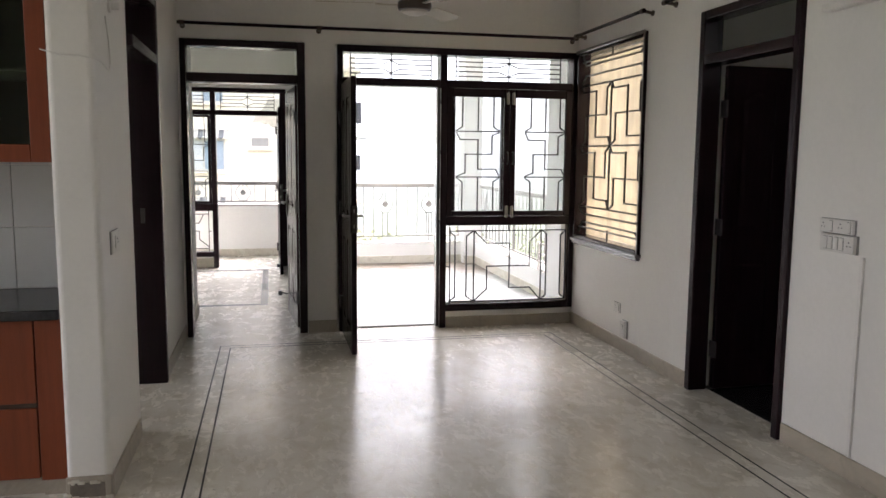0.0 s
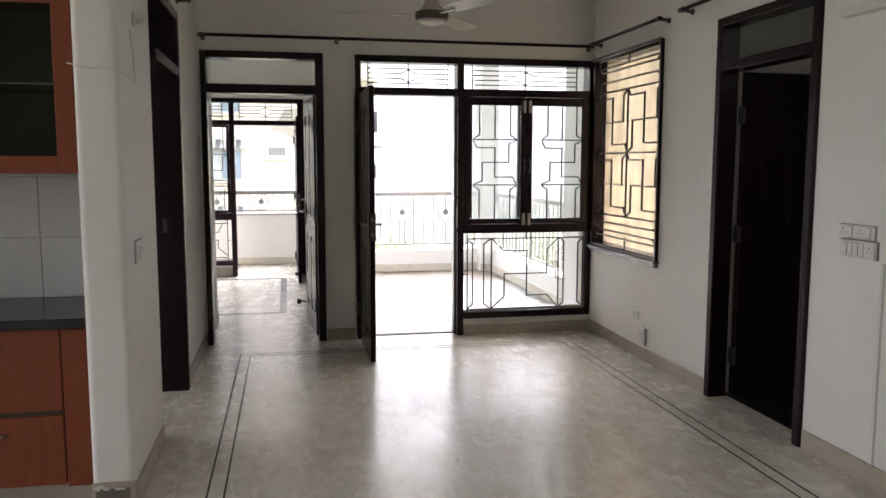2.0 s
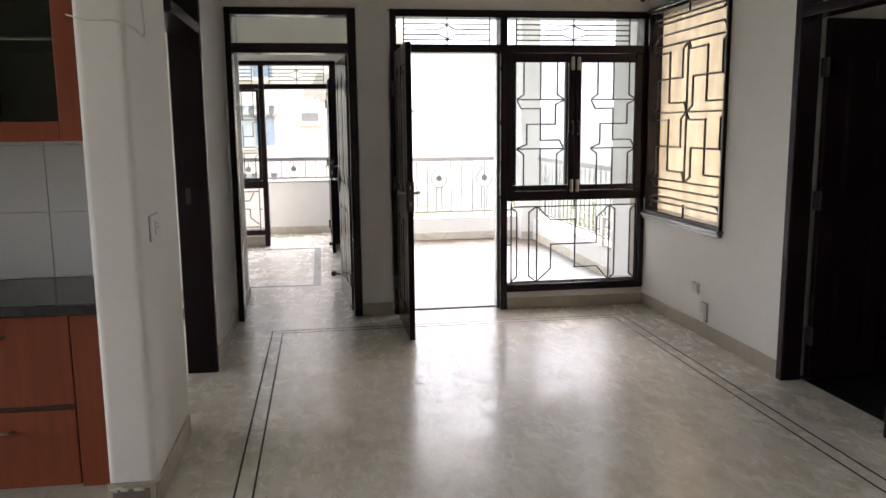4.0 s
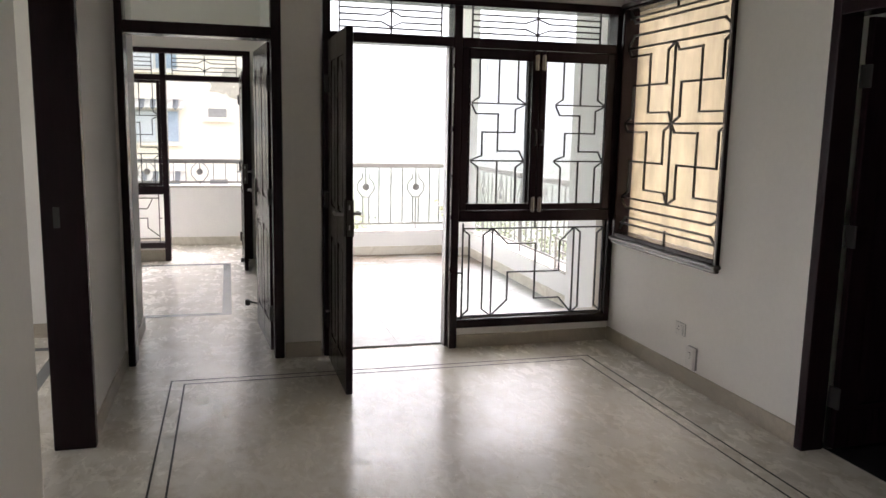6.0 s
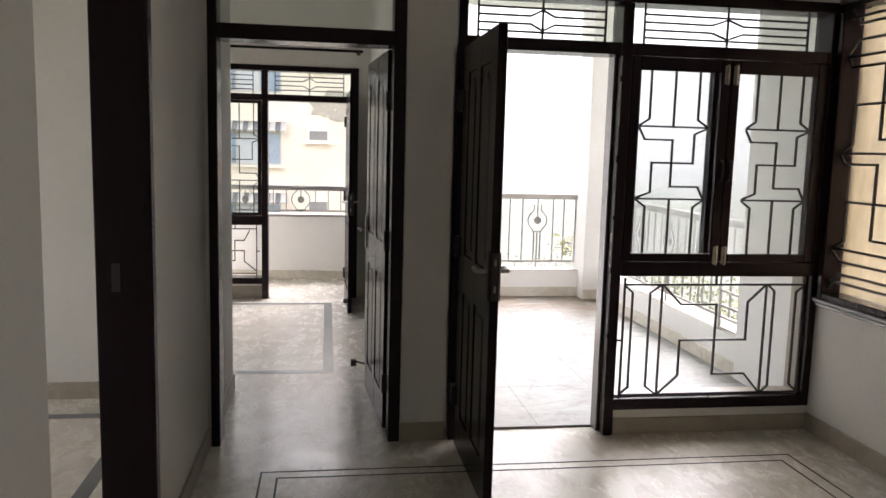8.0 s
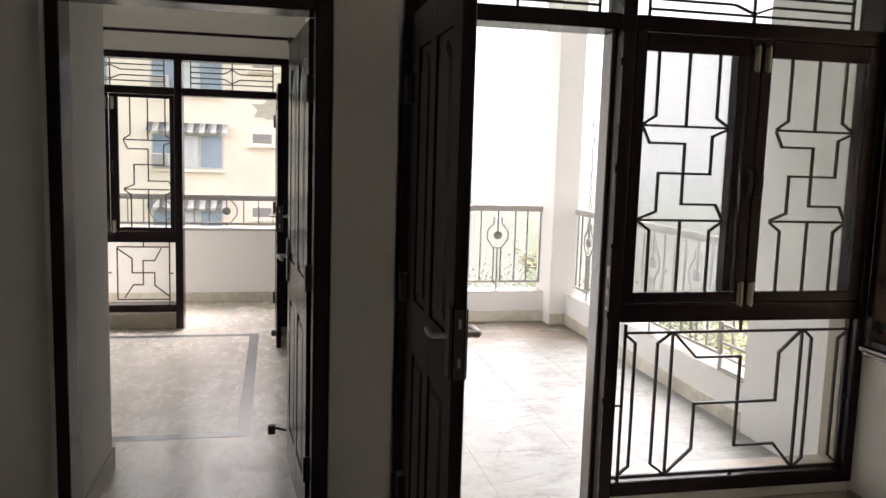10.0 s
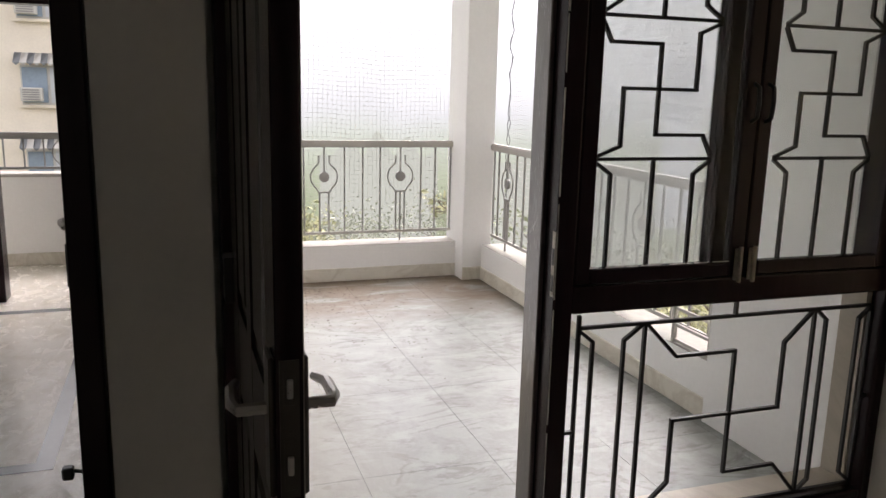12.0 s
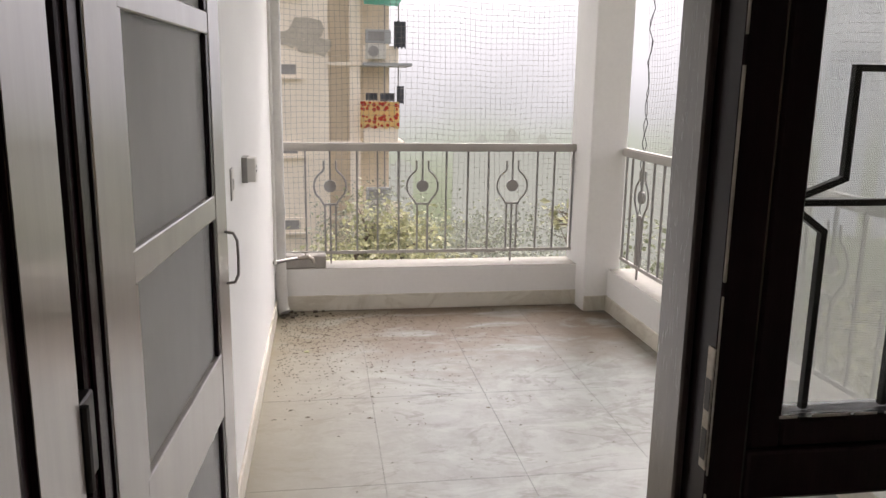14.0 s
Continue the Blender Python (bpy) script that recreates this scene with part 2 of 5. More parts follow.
def see_through(name, tint, gloss=0.06, rough=0.02):
    """Thin pane: mostly clear, with a little mirror gloss."""
    m = Mat(name, tint)
    t = m.t
    out = t.nodes["Material Output"]
    clear = m.node("ShaderNodeBsdfTransparent")
    clear.inputs["Color"].default_value = (*tint, 1)
    shine = m.node("ShaderNodeBsdfGlossy", Roughness=rough)
    facing = m.node("ShaderNodeLayerWeight", Blend=0.5)
    steep = m.node("ShaderNodeMath")
    steep.operation = "POWER"
    steep.inputs[1].default_value = 5.0
    m.link(facing.outputs["Facing"], steep.inputs[0])
    amount = m.node("ShaderNodeMath")
    amount.operation = "MULTIPLY_ADD"
    amount.inputs[1].default_value, amount.inputs[2].default_value = 0.6, 0.015
    m.link(steep.outputs[0], amount.inputs[0])
    mixer = m.node("ShaderNodeMixShader")
    m.link(amount.outputs[0], mixer.inputs[0])
    m.link(clear.outputs[0], mixer.inputs[1])
    m.link(shine.outputs[0], mixer.inputs[2])
    m.link(mixer.outputs[0], out.inputs["Surface"])
    return m.m


GLASS = see_through("clear_glass", (0.93, 0.95, 0.94))
DUSTYGLASS = see_through("dusty_cabinet_glass", (0.62, 0.66, 0.60))


def gauze(name, pitch, cover, tint):
    """Woven wire: a grid of opaque wires with clear holes."""
    m = Mat(name, tint, 0.5)
    m.color(m.ramp(m.noise(3.2, 6, 0.68, (1, 1, 0.5)), [(0.3, tuple(v * 0.72 for v in tint)), (0.7, tuple(min(1, v * 1.12) for v in tint))]))
    sep = m.node("ShaderNodeSeparateXYZ")
    m.link(m.co, sep.inputs[0])
    horiz = m.node("ShaderNodeMath")
    horiz.operation = "ADD"
    m.link(sep.outputs["X"], horiz.inputs[0])
    m.link(sep.outputs["Y"], horiz.inputs[1])
    wires = []
    for sock in (horiz.outputs[0], sep.outputs["Z"]):
        pp = m.node("ShaderNodeMath")
        pp.operation = "PINGPONG"
        pp.inputs[1].default_value = pitch / 2
        m.link(sock, pp.inputs[0])
        lt = m.node("ShaderNodeMath")
        lt.operation = "LESS_THAN"
        lt.inputs[1].default_value = pitch / 2 * cover
        m.link(pp.outputs[0], lt.inputs[0])
        wires.append(lt.outputs[0])
    mx = m.node("ShaderNodeMath")
    mx.operation = "MAXIMUM"
    m.link(wires[0], mx.inputs[0])
    m.link(wires[1], mx.inputs[1])
    clear = m.node("ShaderNodeBsdfTransparent")
    mixer = m.node("ShaderNodeMixShader")
    m.link(mx.outputs[0], mixer.inputs[0])
    m.link(clear.outputs[0], mixer.inputs[1])
    through_dust = m.node("ShaderNodeBsdfTranslucent")
    through_dust.inputs["Color"].default_value = (*[min(1.0, v * 1.5) for v in tint], 1)
    wire = m.node("ShaderNodeMixShader", Fac=0.55)
    m.link(m.b.outputs[0], wire.inputs[1])
    m.link(through_dust.outputs[0], wire.inputs[2])
    m.link(wire.outputs[0], mixer.inputs[2])
    m.link(mixer.outputs[0], m.t.nodes["Material Output"].inputs["Surface"])
    return m.m


GAUZE = gauze("wire_gauze", 0.0027, 0.26, (0.72, 0.725, 0.73))
GAUZE_DENSE = gauze("dusty_wire_gauze", 0.003, 0.6, (0.72, 0.73, 0.715))


def amber():
    m = Mat("amber_film_glass", (0.86, 0.66, 0.40), 0.3)
    clear = m.node("ShaderNodeBsdfTransparent")
    clear.inputs["Color"].default_value = (0.54, 0.485, 0.385, 1)
    trans = m.node("ShaderNodeBsdfTranslucent")
    trans.inputs["Color"].default_value = (0.46, 0.415, 0.325, 1)
    drips = m.ramp(m.noise(16, 4, 0.6, (1, 1, 0.16)), [(0.66, 0.0), (0.72, 0.6)])
    m.link(m.mix(drips, (0.54, 0.485, 0.385), (0.30, 0.24, 0.16)), clear.inputs["Color"])
    m.link(m.mix(drips, (0.46, 0.415, 0.325), (0.26, 0.21, 0.14)), trans.inputs["Color"])
    mixer = m.node("ShaderNodeMixShader")
    m.link(m.ramp(m.noise(5, 5, 0.6, (1, 1, 0.35)), [(0.35, 0.35), (0.7, 0.6)]), mixer.inputs[0])
    m.link(clear.outputs[0], mixer.inputs[1])
    m.link(trans.outputs[0], mixer.inputs[2])
    m.link(mixer.outputs[0], m.t.nodes["Material Output"].inputs["Surface"])
    return m.m


AMBER = amber()


# ---- mesh helpers ----
def part(name, bm, mat, parent=None, label="", smooth=False):
    """Links a bmesh, written in world metres, as one mesh object under its thing."""
    me = bpy.data.meshes.new(name)
    if parent is not None:
        bmesh.ops.translate(bm, verts=bm.verts, vec=-origin_of(parent))
    bmesh.ops.recalc_face_normals(bm, faces=bm.faces)
    bm.to_mesh(me)
    bm.free()
    me.materials.append(mat)
    if smooth:
        for p in me.polygons:
            p.use_smooth = True
        me.set_sharp_from_angle(angle=radians(40))
    ob = new(name, me)
    ob.parent = parent
    return tagged(ob, label)


def origin_of(ob):
    v = Vector((0, 0, 0))
    while ob is not None:
        v += ob.location
        ob = ob.parent
    return v


def thing(name, at, label, category, group="", kind=""):
    ob = new(name)
    ob.location = at
    ob.empty_display_size = 0.1
    return tagged(ob, label, category, group, kind)


def solid(name, bm, mat, label, category, group="", kind="", smooth=False):
    return tagged(part(name, bm, mat, None, "", smooth), label, category, group, kind)


def box(bm, x0, x1, y0, y1, z0, z1, bev=0.0, seg=1):
    r = bmesh.ops.create_cube(bm, size=1.0)
    m = Matrix.Translation(((x0 + x1) / 2, (y0 + y1) / 2, (z0 + z1) / 2)) @ Matrix.Diagonal((abs(x1 - x0), abs(y1 - y0), abs(z1 - z0), 1))
    bmesh.ops.transform(bm, matrix=m, verts=r["verts"])
    if bev:
        edges = list({e for v in r["verts"] for e in v.link_edges})
        bmesh.ops.bevel(bm, geom=edges, offset=bev, segments=seg, affect="EDGES", profile=0.5)
    return bm


def boxes(*rows, bev=0.0):
    bm = bmesh.new()
    for r in rows:
        box(bm, *r, bev=bev)
    return bm


def bar2d(bm, pts, place, width, depth, closed=False):
    """A flat bar swept along a polyline in a plane, mitred at its bends. place(a, b, n) gives the point in the world."""
    pts = [Vector(p) for p in pts]
    n = len(pts)
    rings = []
    for i, p in enumerate(pts):
        before = pts[i - 1] if (i or closed) else None
        after = pts[(i + 1) % n] if (i < n - 1 or closed) else None
        d0 = (p - before).normalized() if before is not None else None
        d1 = (after - p).normalized() if after is not None else None
        d0, d1 = d0 or d1, d1 or d0
        t = (d0 + d1).normalized()
        side = Vector((-t.y, t.x))
        k = max(0.45, side.dot(Vector((-d0.y, d0.x))))
        o = side * (width / 2 / k)
        rings.append([bm.verts.new(place(*(p + s * o), q * depth / 2)) for s, q in ((1, -1), (-1, -1), (-1, 1), (1, 1))])
    count = n if closed else n - 1
    for i in range(count):
        a, b = rings[i], rings[(i + 1) % n]
        for j in range(4):
            bm.faces.new((a[j], a[(j + 1) % 4], b[(j + 1) % 4], b[j]))
    if not closed:
        bm.faces.new(rings[0])
        bm.faces.new(rings[-1][::-1])
    return bm


def tube(bm, pts, radius, sides=8):
    pts = [Vector(p) for p in pts]
    radii = radius if isinstance(radius, (list, tuple)) else [radius] * len(pts)
    up = None
    rings = []
    for i, p in enumerate(pts):
        t = (pts[min(i + 1, len(pts) - 1)] - pts[max(i - 1, 0)]).normalized()
        if up is None:
            up = t.orthogonal().normalized()
        up = (up - t * up.dot(t)).normalized()
        w = t.cross(up)
        rings.append([bm.verts.new(p + (up * math.cos(a) + w * math.sin(a)) * radii[i]) for a in (2 * math.pi * k / sides for k in range(sides))])
    for a, b in zip(rings, rings[1:]):
        for j in range(sides):
            bm.faces.new((a[j], a[(j + 1) % sides], b[(j + 1) % sides], b[j]))
    bm.faces.new(rings[0][::-1])
    bm.faces.new(rings[-1])
    return bm


def lathe(bm, profile, at, sides=24, axis="z"):
    """Turns (radius, height) pairs round an upright (or y, or x) axis through at."""
    rings = []
    for r, h in profile:
        ring = []
        for k in range(sides):
            a = 2 * math.pi * k / sides
            u, v = r * math.cos(a), r * math.sin(a)
            p = {"z": (u, v, h), "y": (u, h, v), "x": (h, u, v)}[axis]
            ring.append(bm.verts.new(Vector(at) + Vector(p)))
        rings.append(ring)
    for a, b in zip(rings, rings[1:]):
        for j in range(sides):
            bm.faces.new((a[j], a[(j + 1) % sides], b[(j + 1) % sides], b[j]))
    bm.faces.new(rings[0][::-1])
    bm.faces.new(rings[-1])
    return bm


# ---- the large structure ----
CEIL_Z = 2.95
LEFT_X, RIGHT_X, FRONT_Y, FRONT_Y2 = -0.675, 2.5, 6.3, 6.45


def setting(name, bm, mat, label, category):
    return solid(name, bm, mat, label, category, "", "structure")


floor = setting("floor", boxes((-5.0, 5.2, -3.0, 6.36, -0.15, 0.0), (-5.0, 0.42, 6.36, 10.14, -0.15, 0.0)), MARBLE,
                "polished beige marble floor, worn and stained", "floor")
# dark double border lines let into the hall floor
for x0, x1, y0, y1 in ((-0.398, -0.389, -2.6, 5.965), (-0.325, -0.316, -2.6, 5.896), (2.108, 2.117, -2.6, 5.896), (2.184, 2.193, -2.6, 5.965),
                       (-0.389, 2.184, 5.956, 5.965), (-0.316, 2.108, 5.887, 5.896)):
    part("inlay_strip", boxes((x0, x1, y0, y1, -0.002, 0.0012)), INLAY, floor, "dark inlay line in the marble")
for x0, x1, y0, y1 in ((-3.0, -0.125, 7.54, 7.61), (-0.125, -0.055, 7.54, 9.87), (-3.0, -0.125, 9.80, 9.87), (-4.0, -1.08, 6.755, 6.825), (-1.15, -1.08, 4.5, 6.755)):
    part("border_band", boxes((x0, x1, y0, y1, -0.002, 0.0012)), BAND, floor, "grey stone border band")

# near-black layer over the marble from the doorway inwards
setting("store_floor", boxes((2.612, 5.2, 2.0, 5.0, 0.0, 0.006), bev=0.002), GRANITE, "near-black polished floor layer beyond the hall door", "floor")

# wall with the balcony door and windows
setting("wall_north", boxes((-0.83, -0.66, 6.3, 6.45, 0, CEIL_Z), (-0.66, 0.265, 6.3, 6.45, 2.275, CEIL_Z), (0.265, 0.495, 6.3, 6.45, 0, CEIL_Z),
                            (0.495, 2.65, 6.3, 6.45, 2.272, CEIL_Z), (1.39, 2.5, 6.31, 6.45, 0.0, 0.136), (2.5, 2.65, 6.3, 6.45, 0, 2.272)), WALL,
        "off-white painted wall with door and window openings", "wall")
setting("wall_east", boxes((2.5, 2.65, -3.0, 3.438, 0, CEIL_Z), (2.5, 2.65, 3.438, 4.362, 2.275, CEIL_Z), (2.5, 2.65, 4.362, 5.06, 0, CEIL_Z),
                           (2.5, 2.65, 5.06, 6.3, 0, 0.735), (2.5, 2.65, 5.06, 6.3, 2.275, CEIL_Z), (2.5, 2.65, 6.262, 6.3, 0.735, 2.275)), WALL,
        "off-white painted wall with window and door", "wall")
pier = bmesh.new()
box(pier, -0.851, -0.675, 3.4, 4.17, 0, CEIL_Z, 0.026, 4)
setting("wall_pier", pier, WALL, "off-white painted wall end beside the kitchen", "wall")
setting("wall_west", boxes((-0.83, -0.675, 5.112, 6.3, 0, CEIL_Z), (-0.83, -0.675, 4.17, 5.112, 2.33, CEIL_Z)), WALL, "off-white painted wall beside the doorway", "wall")
setting("wall_kitchen", boxes((-5.0, -0.852, 4.0, 4.12, 0, CEIL_Z)), WALL, "off-white painted kitchen wall", "wall")
# out-of-view wall; its openings are added and sized to light the rooms
setting("wall_far_west", boxes((-5.15, -5.0, -3.0, 0.0, 0, CEIL_Z), (-5.15, -5.0, 0.0, 3.3, 0, 0.1), (-5.15, -5.0, 0.0, 3.3, 2.85, CEIL_Z), (-5.15, -5.0, 3.3, 4.5, 0, CEIL_Z), (-5.15, -5.0, 4.5, 6.8, 0, 0.4), (-5.15, -5.0, 4.5, 6.8, 2.65, CEIL_Z), (-5.15, -5.0, 6.8, 7.8, 0, CEIL_Z),
                               (-5.15, -5.0, 7.8, 9.8, 0, 0.7), (-5.15, -5.0, 7.8, 9.8, 2.4, CEIL_Z), (-5.15, -5.0, 9.8, 10.27, 0, CEIL_Z)), WALL,
        "unseen off-white outer wall, openings added to light the rooms", "wall")
# out-of-view stub, added to hold west light off the kitchen fronts
setting("wall_kitchen_baffle", boxes((-2.42, -2.3, 3.4, 4.0, 0, CEIL_Z)), WALL, "unseen wall stub, added to block light to the kitchen", "wall")
setting("wall_south", boxes((-5.15, 2.65, -3.15, -3.0, 0, CEIL_Z)), WALL, "off-white painted wall behind the hall", "wall")
setting("wall_room_divider", boxes((-5.0, -0.66, 7.10, 7.20, 0, CEIL_Z), (-0.76, -0.66, 6.45, 7.10, 0, CEIL_Z)), WALL, "off-white painted wall between two rooms", "wall")
setting("wall_bedroom_east", boxes((0.30, 0.535, 6.45, 11.45, 0, CEIL_Z)), OUTWALL, "white painted wall along the balcony", "wall")
setting("wall_bedroom_north", boxes((-5.0, 0.30, 10.12, 10.27, 2.215, CEIL_Z), (-5.0, -1.75, 10.12, 10.27, 0, 2.215), (-1.75, -0.715, 10.13, 10.27, 0, 0.14), (0.19, 0.30, 10.12, 10.27, 0, 2.215)), WALL,
        "off-white painted wall with balcony door", "wall")
# the dark room beyond the right-hand door
# unseen high gap in its south wall, added to light the north wall
setting("wall_store", boxes((5.2, 5.35, 2.0, 5.2, 0, CEIL_Z), (2.65, 5.35, 1.85, 2.0, 0, 2.25), (2.65, 5.35, 1.85, 2.0, 2.65, CEIL_Z), (2.65, 3.2, 1.85, 2.0, 2.25, 2.65), (4.0, 5.35, 1.85, 2.0, 2.25, 2.65), (2.65, 5.35, 5.0, 5.15, 0, CEIL_Z)), WALL, "off-white painted wall of an unlit room", "wall")
setting("ceiling", boxes((-5.15, 5.35, -3.15, 6.45, CEIL_Z, CEIL_Z + 0.12), (-5.15, 0.30, 6.45, 11.45, CEIL_Z, CEIL_Z + 0.12)), CEIL, "plain white painted ceiling", "ceiling")
setting("balcony_ceiling", boxes((0.30, 2.95, 6.45, 10.5, CEIL_Z - 0.03, CEIL_Z + 0.12)), OUTWALL, "white painted balcony ceiling", "ceiling")

# skirting
skirt_rows = [(-0.66 - 0.17, -0.66, 6.288, 6.3), (0.268, 0.492, 6.288, 6.3), (2.488, 2.5, 4.37, 6.3), (2.488, 2.5, -3.0, 3.43), (-0.675, -0.663, 3.392, 4.105), (-0.851, -0.675, 3.388, 3.4),
              (-0.675, -0.663, 5.12, 6.288), (-0.66, -0.648, 6.47, 7.212), (-5.0, -0.66, 7.2, 7.212), (-5.0, -0.77, 7.088, 7.10), (0.288, 0.3, 6.47, 10.1), (-5.0, -1.75, 10.108, 10.12)]
skirt_rows = [(a, b, c, d, 0.0, 0.098) for a, b, c, d in skirt_rows] + [(1.392, 2.488, 6.295, 6.31, 0.0, 0.088), (-1.75, -0.72, 10.118, 10.13, 0.0, 0.12)]
for r in skirt_rows:
    bm = bmesh.new()
    box(bm, *r, bev=0.003)
    setting("baseboard", bm, SKIRT, "grey-beige stone skirting along the wall", "skirting")


# ---- doors, windows and grills ----
def frame_bars(bars, parent, name="frame_bar", mat=WOOD):
    for r in bars:
        bm = bmesh.new()
        box(bm, *r, bev=0.006, seg=2)
        part(name, bm, mat, parent)


def grill(paths, place, parent, width=0.011, depth=0.011, mat=IRON):
    for p in paths:
        bm = bmesh.new()
        bar2d(bm, p, place, width, depth)
        part("grill_bar", bm, mat, parent)


SHUTTER_GRILL = [
    [(0, 0.328), (1, 0.328)], [(0, 0.694), (1, 0.694)],
    [(0, 0.333), (0.09, 0.394), (0.5, 0.394), (0.5, 0.63), (0.91, 0.63), (1, 0.69)],
    [(1, 0.333), (0.82, 0.362), (0.82, 0.51), (0.21, 0.51), (0.21, 0.66), (0, 0.69)],
    [(0.145, 0), (0.145, 0.29), (0, 0.324)], [(0.5, 0), (0.5, 0.328)], [(0.855, 0), (0.855, 0.29), (1, 0.324)],
    [(0, 0.698), (0.145, 0.735), (0.145, 1)], [(0.5, 0.694), (0.5, 1)], [(1, 0.698), (0.855, 0.735), (0.855, 1)]]
LOWER_GRILL = [
    [(0, -0.06), (0, 1.03)], [(0, 0), (1, 0)], [(0, 1), (1, 1)], [(1, 0), (1, 1)],
    [(0.5, -0.08), (0.5, 0)], [(0.5, 1), (0.5, 1.03)], [(-0.035, 0.5), (0, 0.5)], [(1, 0.5), (1.025, 0.5)],
    [(0, 0.01), (0.044, 0.07), (0.044, 0.93), (0, 0.99)], [(1, 0.01), (0.957, 0.07), (0.957, 0.93), (1, 0.99)],
    [(0.204, 0), (0.204, 1)], [(0.196, 0.005), (0.14, 0.075), (0.14, 0.925), (0.196, 0.995)],
    [(0.786, 0), (0.786, 1)], [(0.794, 0.005), (0.832, 0.06), (0.832, 0.94), (0.794, 0.995)],
    [(0.212, 0.01), (0.311, 0.178), (0.51, 0.178), (0.51, 0.82), (0.69, 0.82), (0.778, 0.99)],
    [(0.778, 0.01), (0.685, 0.16), (0.685, 0.505), (0.316, 0.505), (0.316, 0.83), (0.212, 0.99)]]
TRANSOM_GRILL = [
    [(0.08, 0), (0.08, 1)], [(0.92, 0), (0.92, 1)], [(0.5, 0), (0.5, 1)], [(0.08, 0.2), (0.92, 0.2)], [(0.08, 0.8), (0.92, 0.8)],
    [(0.08, 0.4), (0.42, 0.4), (0.5, 0.24)], [(0.08, 0.6), (0.42, 0.6), (0.5, 0.76)],
    [(0.92, 0.4), (0.58, 0.4), (0.5, 0.24)], [(0.92, 0.6), (0.58, 0.6), (0.5, 0.76)]]


PANEL_GRILL = [
    [(0, 0), (1, 0)], [(0, 1), (1, 1)], [(0, 0), (0, 1)], [(1, -0.1), (1, 1.1)], [(0.5, -0.1), (0.5, 0)], [(1, 0.5), (1.07, 0.5)],
    [(0, 0.03), (0.28, 0.22), (0.28, 0.49), (0.71, 0.49), (0.71, 0.73), (1, 0.95)],
    [(0.84, 0.03), (0.71, 0.26), (0.49, 0.26), (0.49, 0.72), (0.30, 0.72), (0.13, 0.97)]]


def onto_y(y, x0, x1, z0, z1):
    """Maps u to the right and v down onto a wall that faces the hall."""
    return lambda u, v, n: Vector((u, y + n, v)), (lambda p: (x0 + (x1 - x0) * p[0], z1 - (z1 - z0) * p[1]))


def grill_on_y(pattern, y, x0, x1, z0, z1, parent, width=0.0095):
    place, to = onto_y(y, x0, x1, z0, z1)
    grill([[to(p) for p in path] for path in pattern], place, parent, width)


def pane(name, r, mat, parent, label=""):
    ob = part(name, boxes(r), mat, parent, label)
    ob.visible_shadow = False
    return ob


def shutter(x0, x1, z0, z1, y, parent, px0, px1, pz0, pz1, handle_x):
    bm = bmesh.new()
    for r in ((x0, px0, y, y + 0.032, z0, z1), (px1, x1, y, y + 0.032, z0, z1), (px0, px1, y, y + 0.032, z0, pz0), (px0, px1, y, y + 0.032, pz1, z1)):
        box(bm, *r, bev=0.004)
    sh = part("shutter", bm, WOOD, parent, "dark varnished window shutter, closed")
    pane("glass_pane", (px0, px1, y + 0.014, y + 0.018, pz0, pz1), GLASS, sh)
    for hz in (z0 + 0.035, z1 - 0.075):
        h = bmesh.new()
        box(h, handle_x - 0.013, handle_x + 0.013, y - 0.008, y, hz - 0.045, hz + 0.045, 0.002)
        tube(h, [(handle_x, y - 0.012, hz - 0.05), (handle_x, y - 0.012, hz + 0.05)], 0.006)
        part("tower_bolt", h, BRASS, sh, "worn metal tower bolt")
    h = bmesh.new()
    mid = (z0 + z1) / 2 - 0.04
    tube(h, [(handle_x, y, mid + 0.05), (handle_x, y - 0.02, mid + 0.04), (handle_x, y - 0.024, mid), (handle_x, y - 0.02, mid - 0.04), (handle_x, y, mid - 0.05)], 0.006)
    part("pull_handle", h, IRON, sh)
    return sh


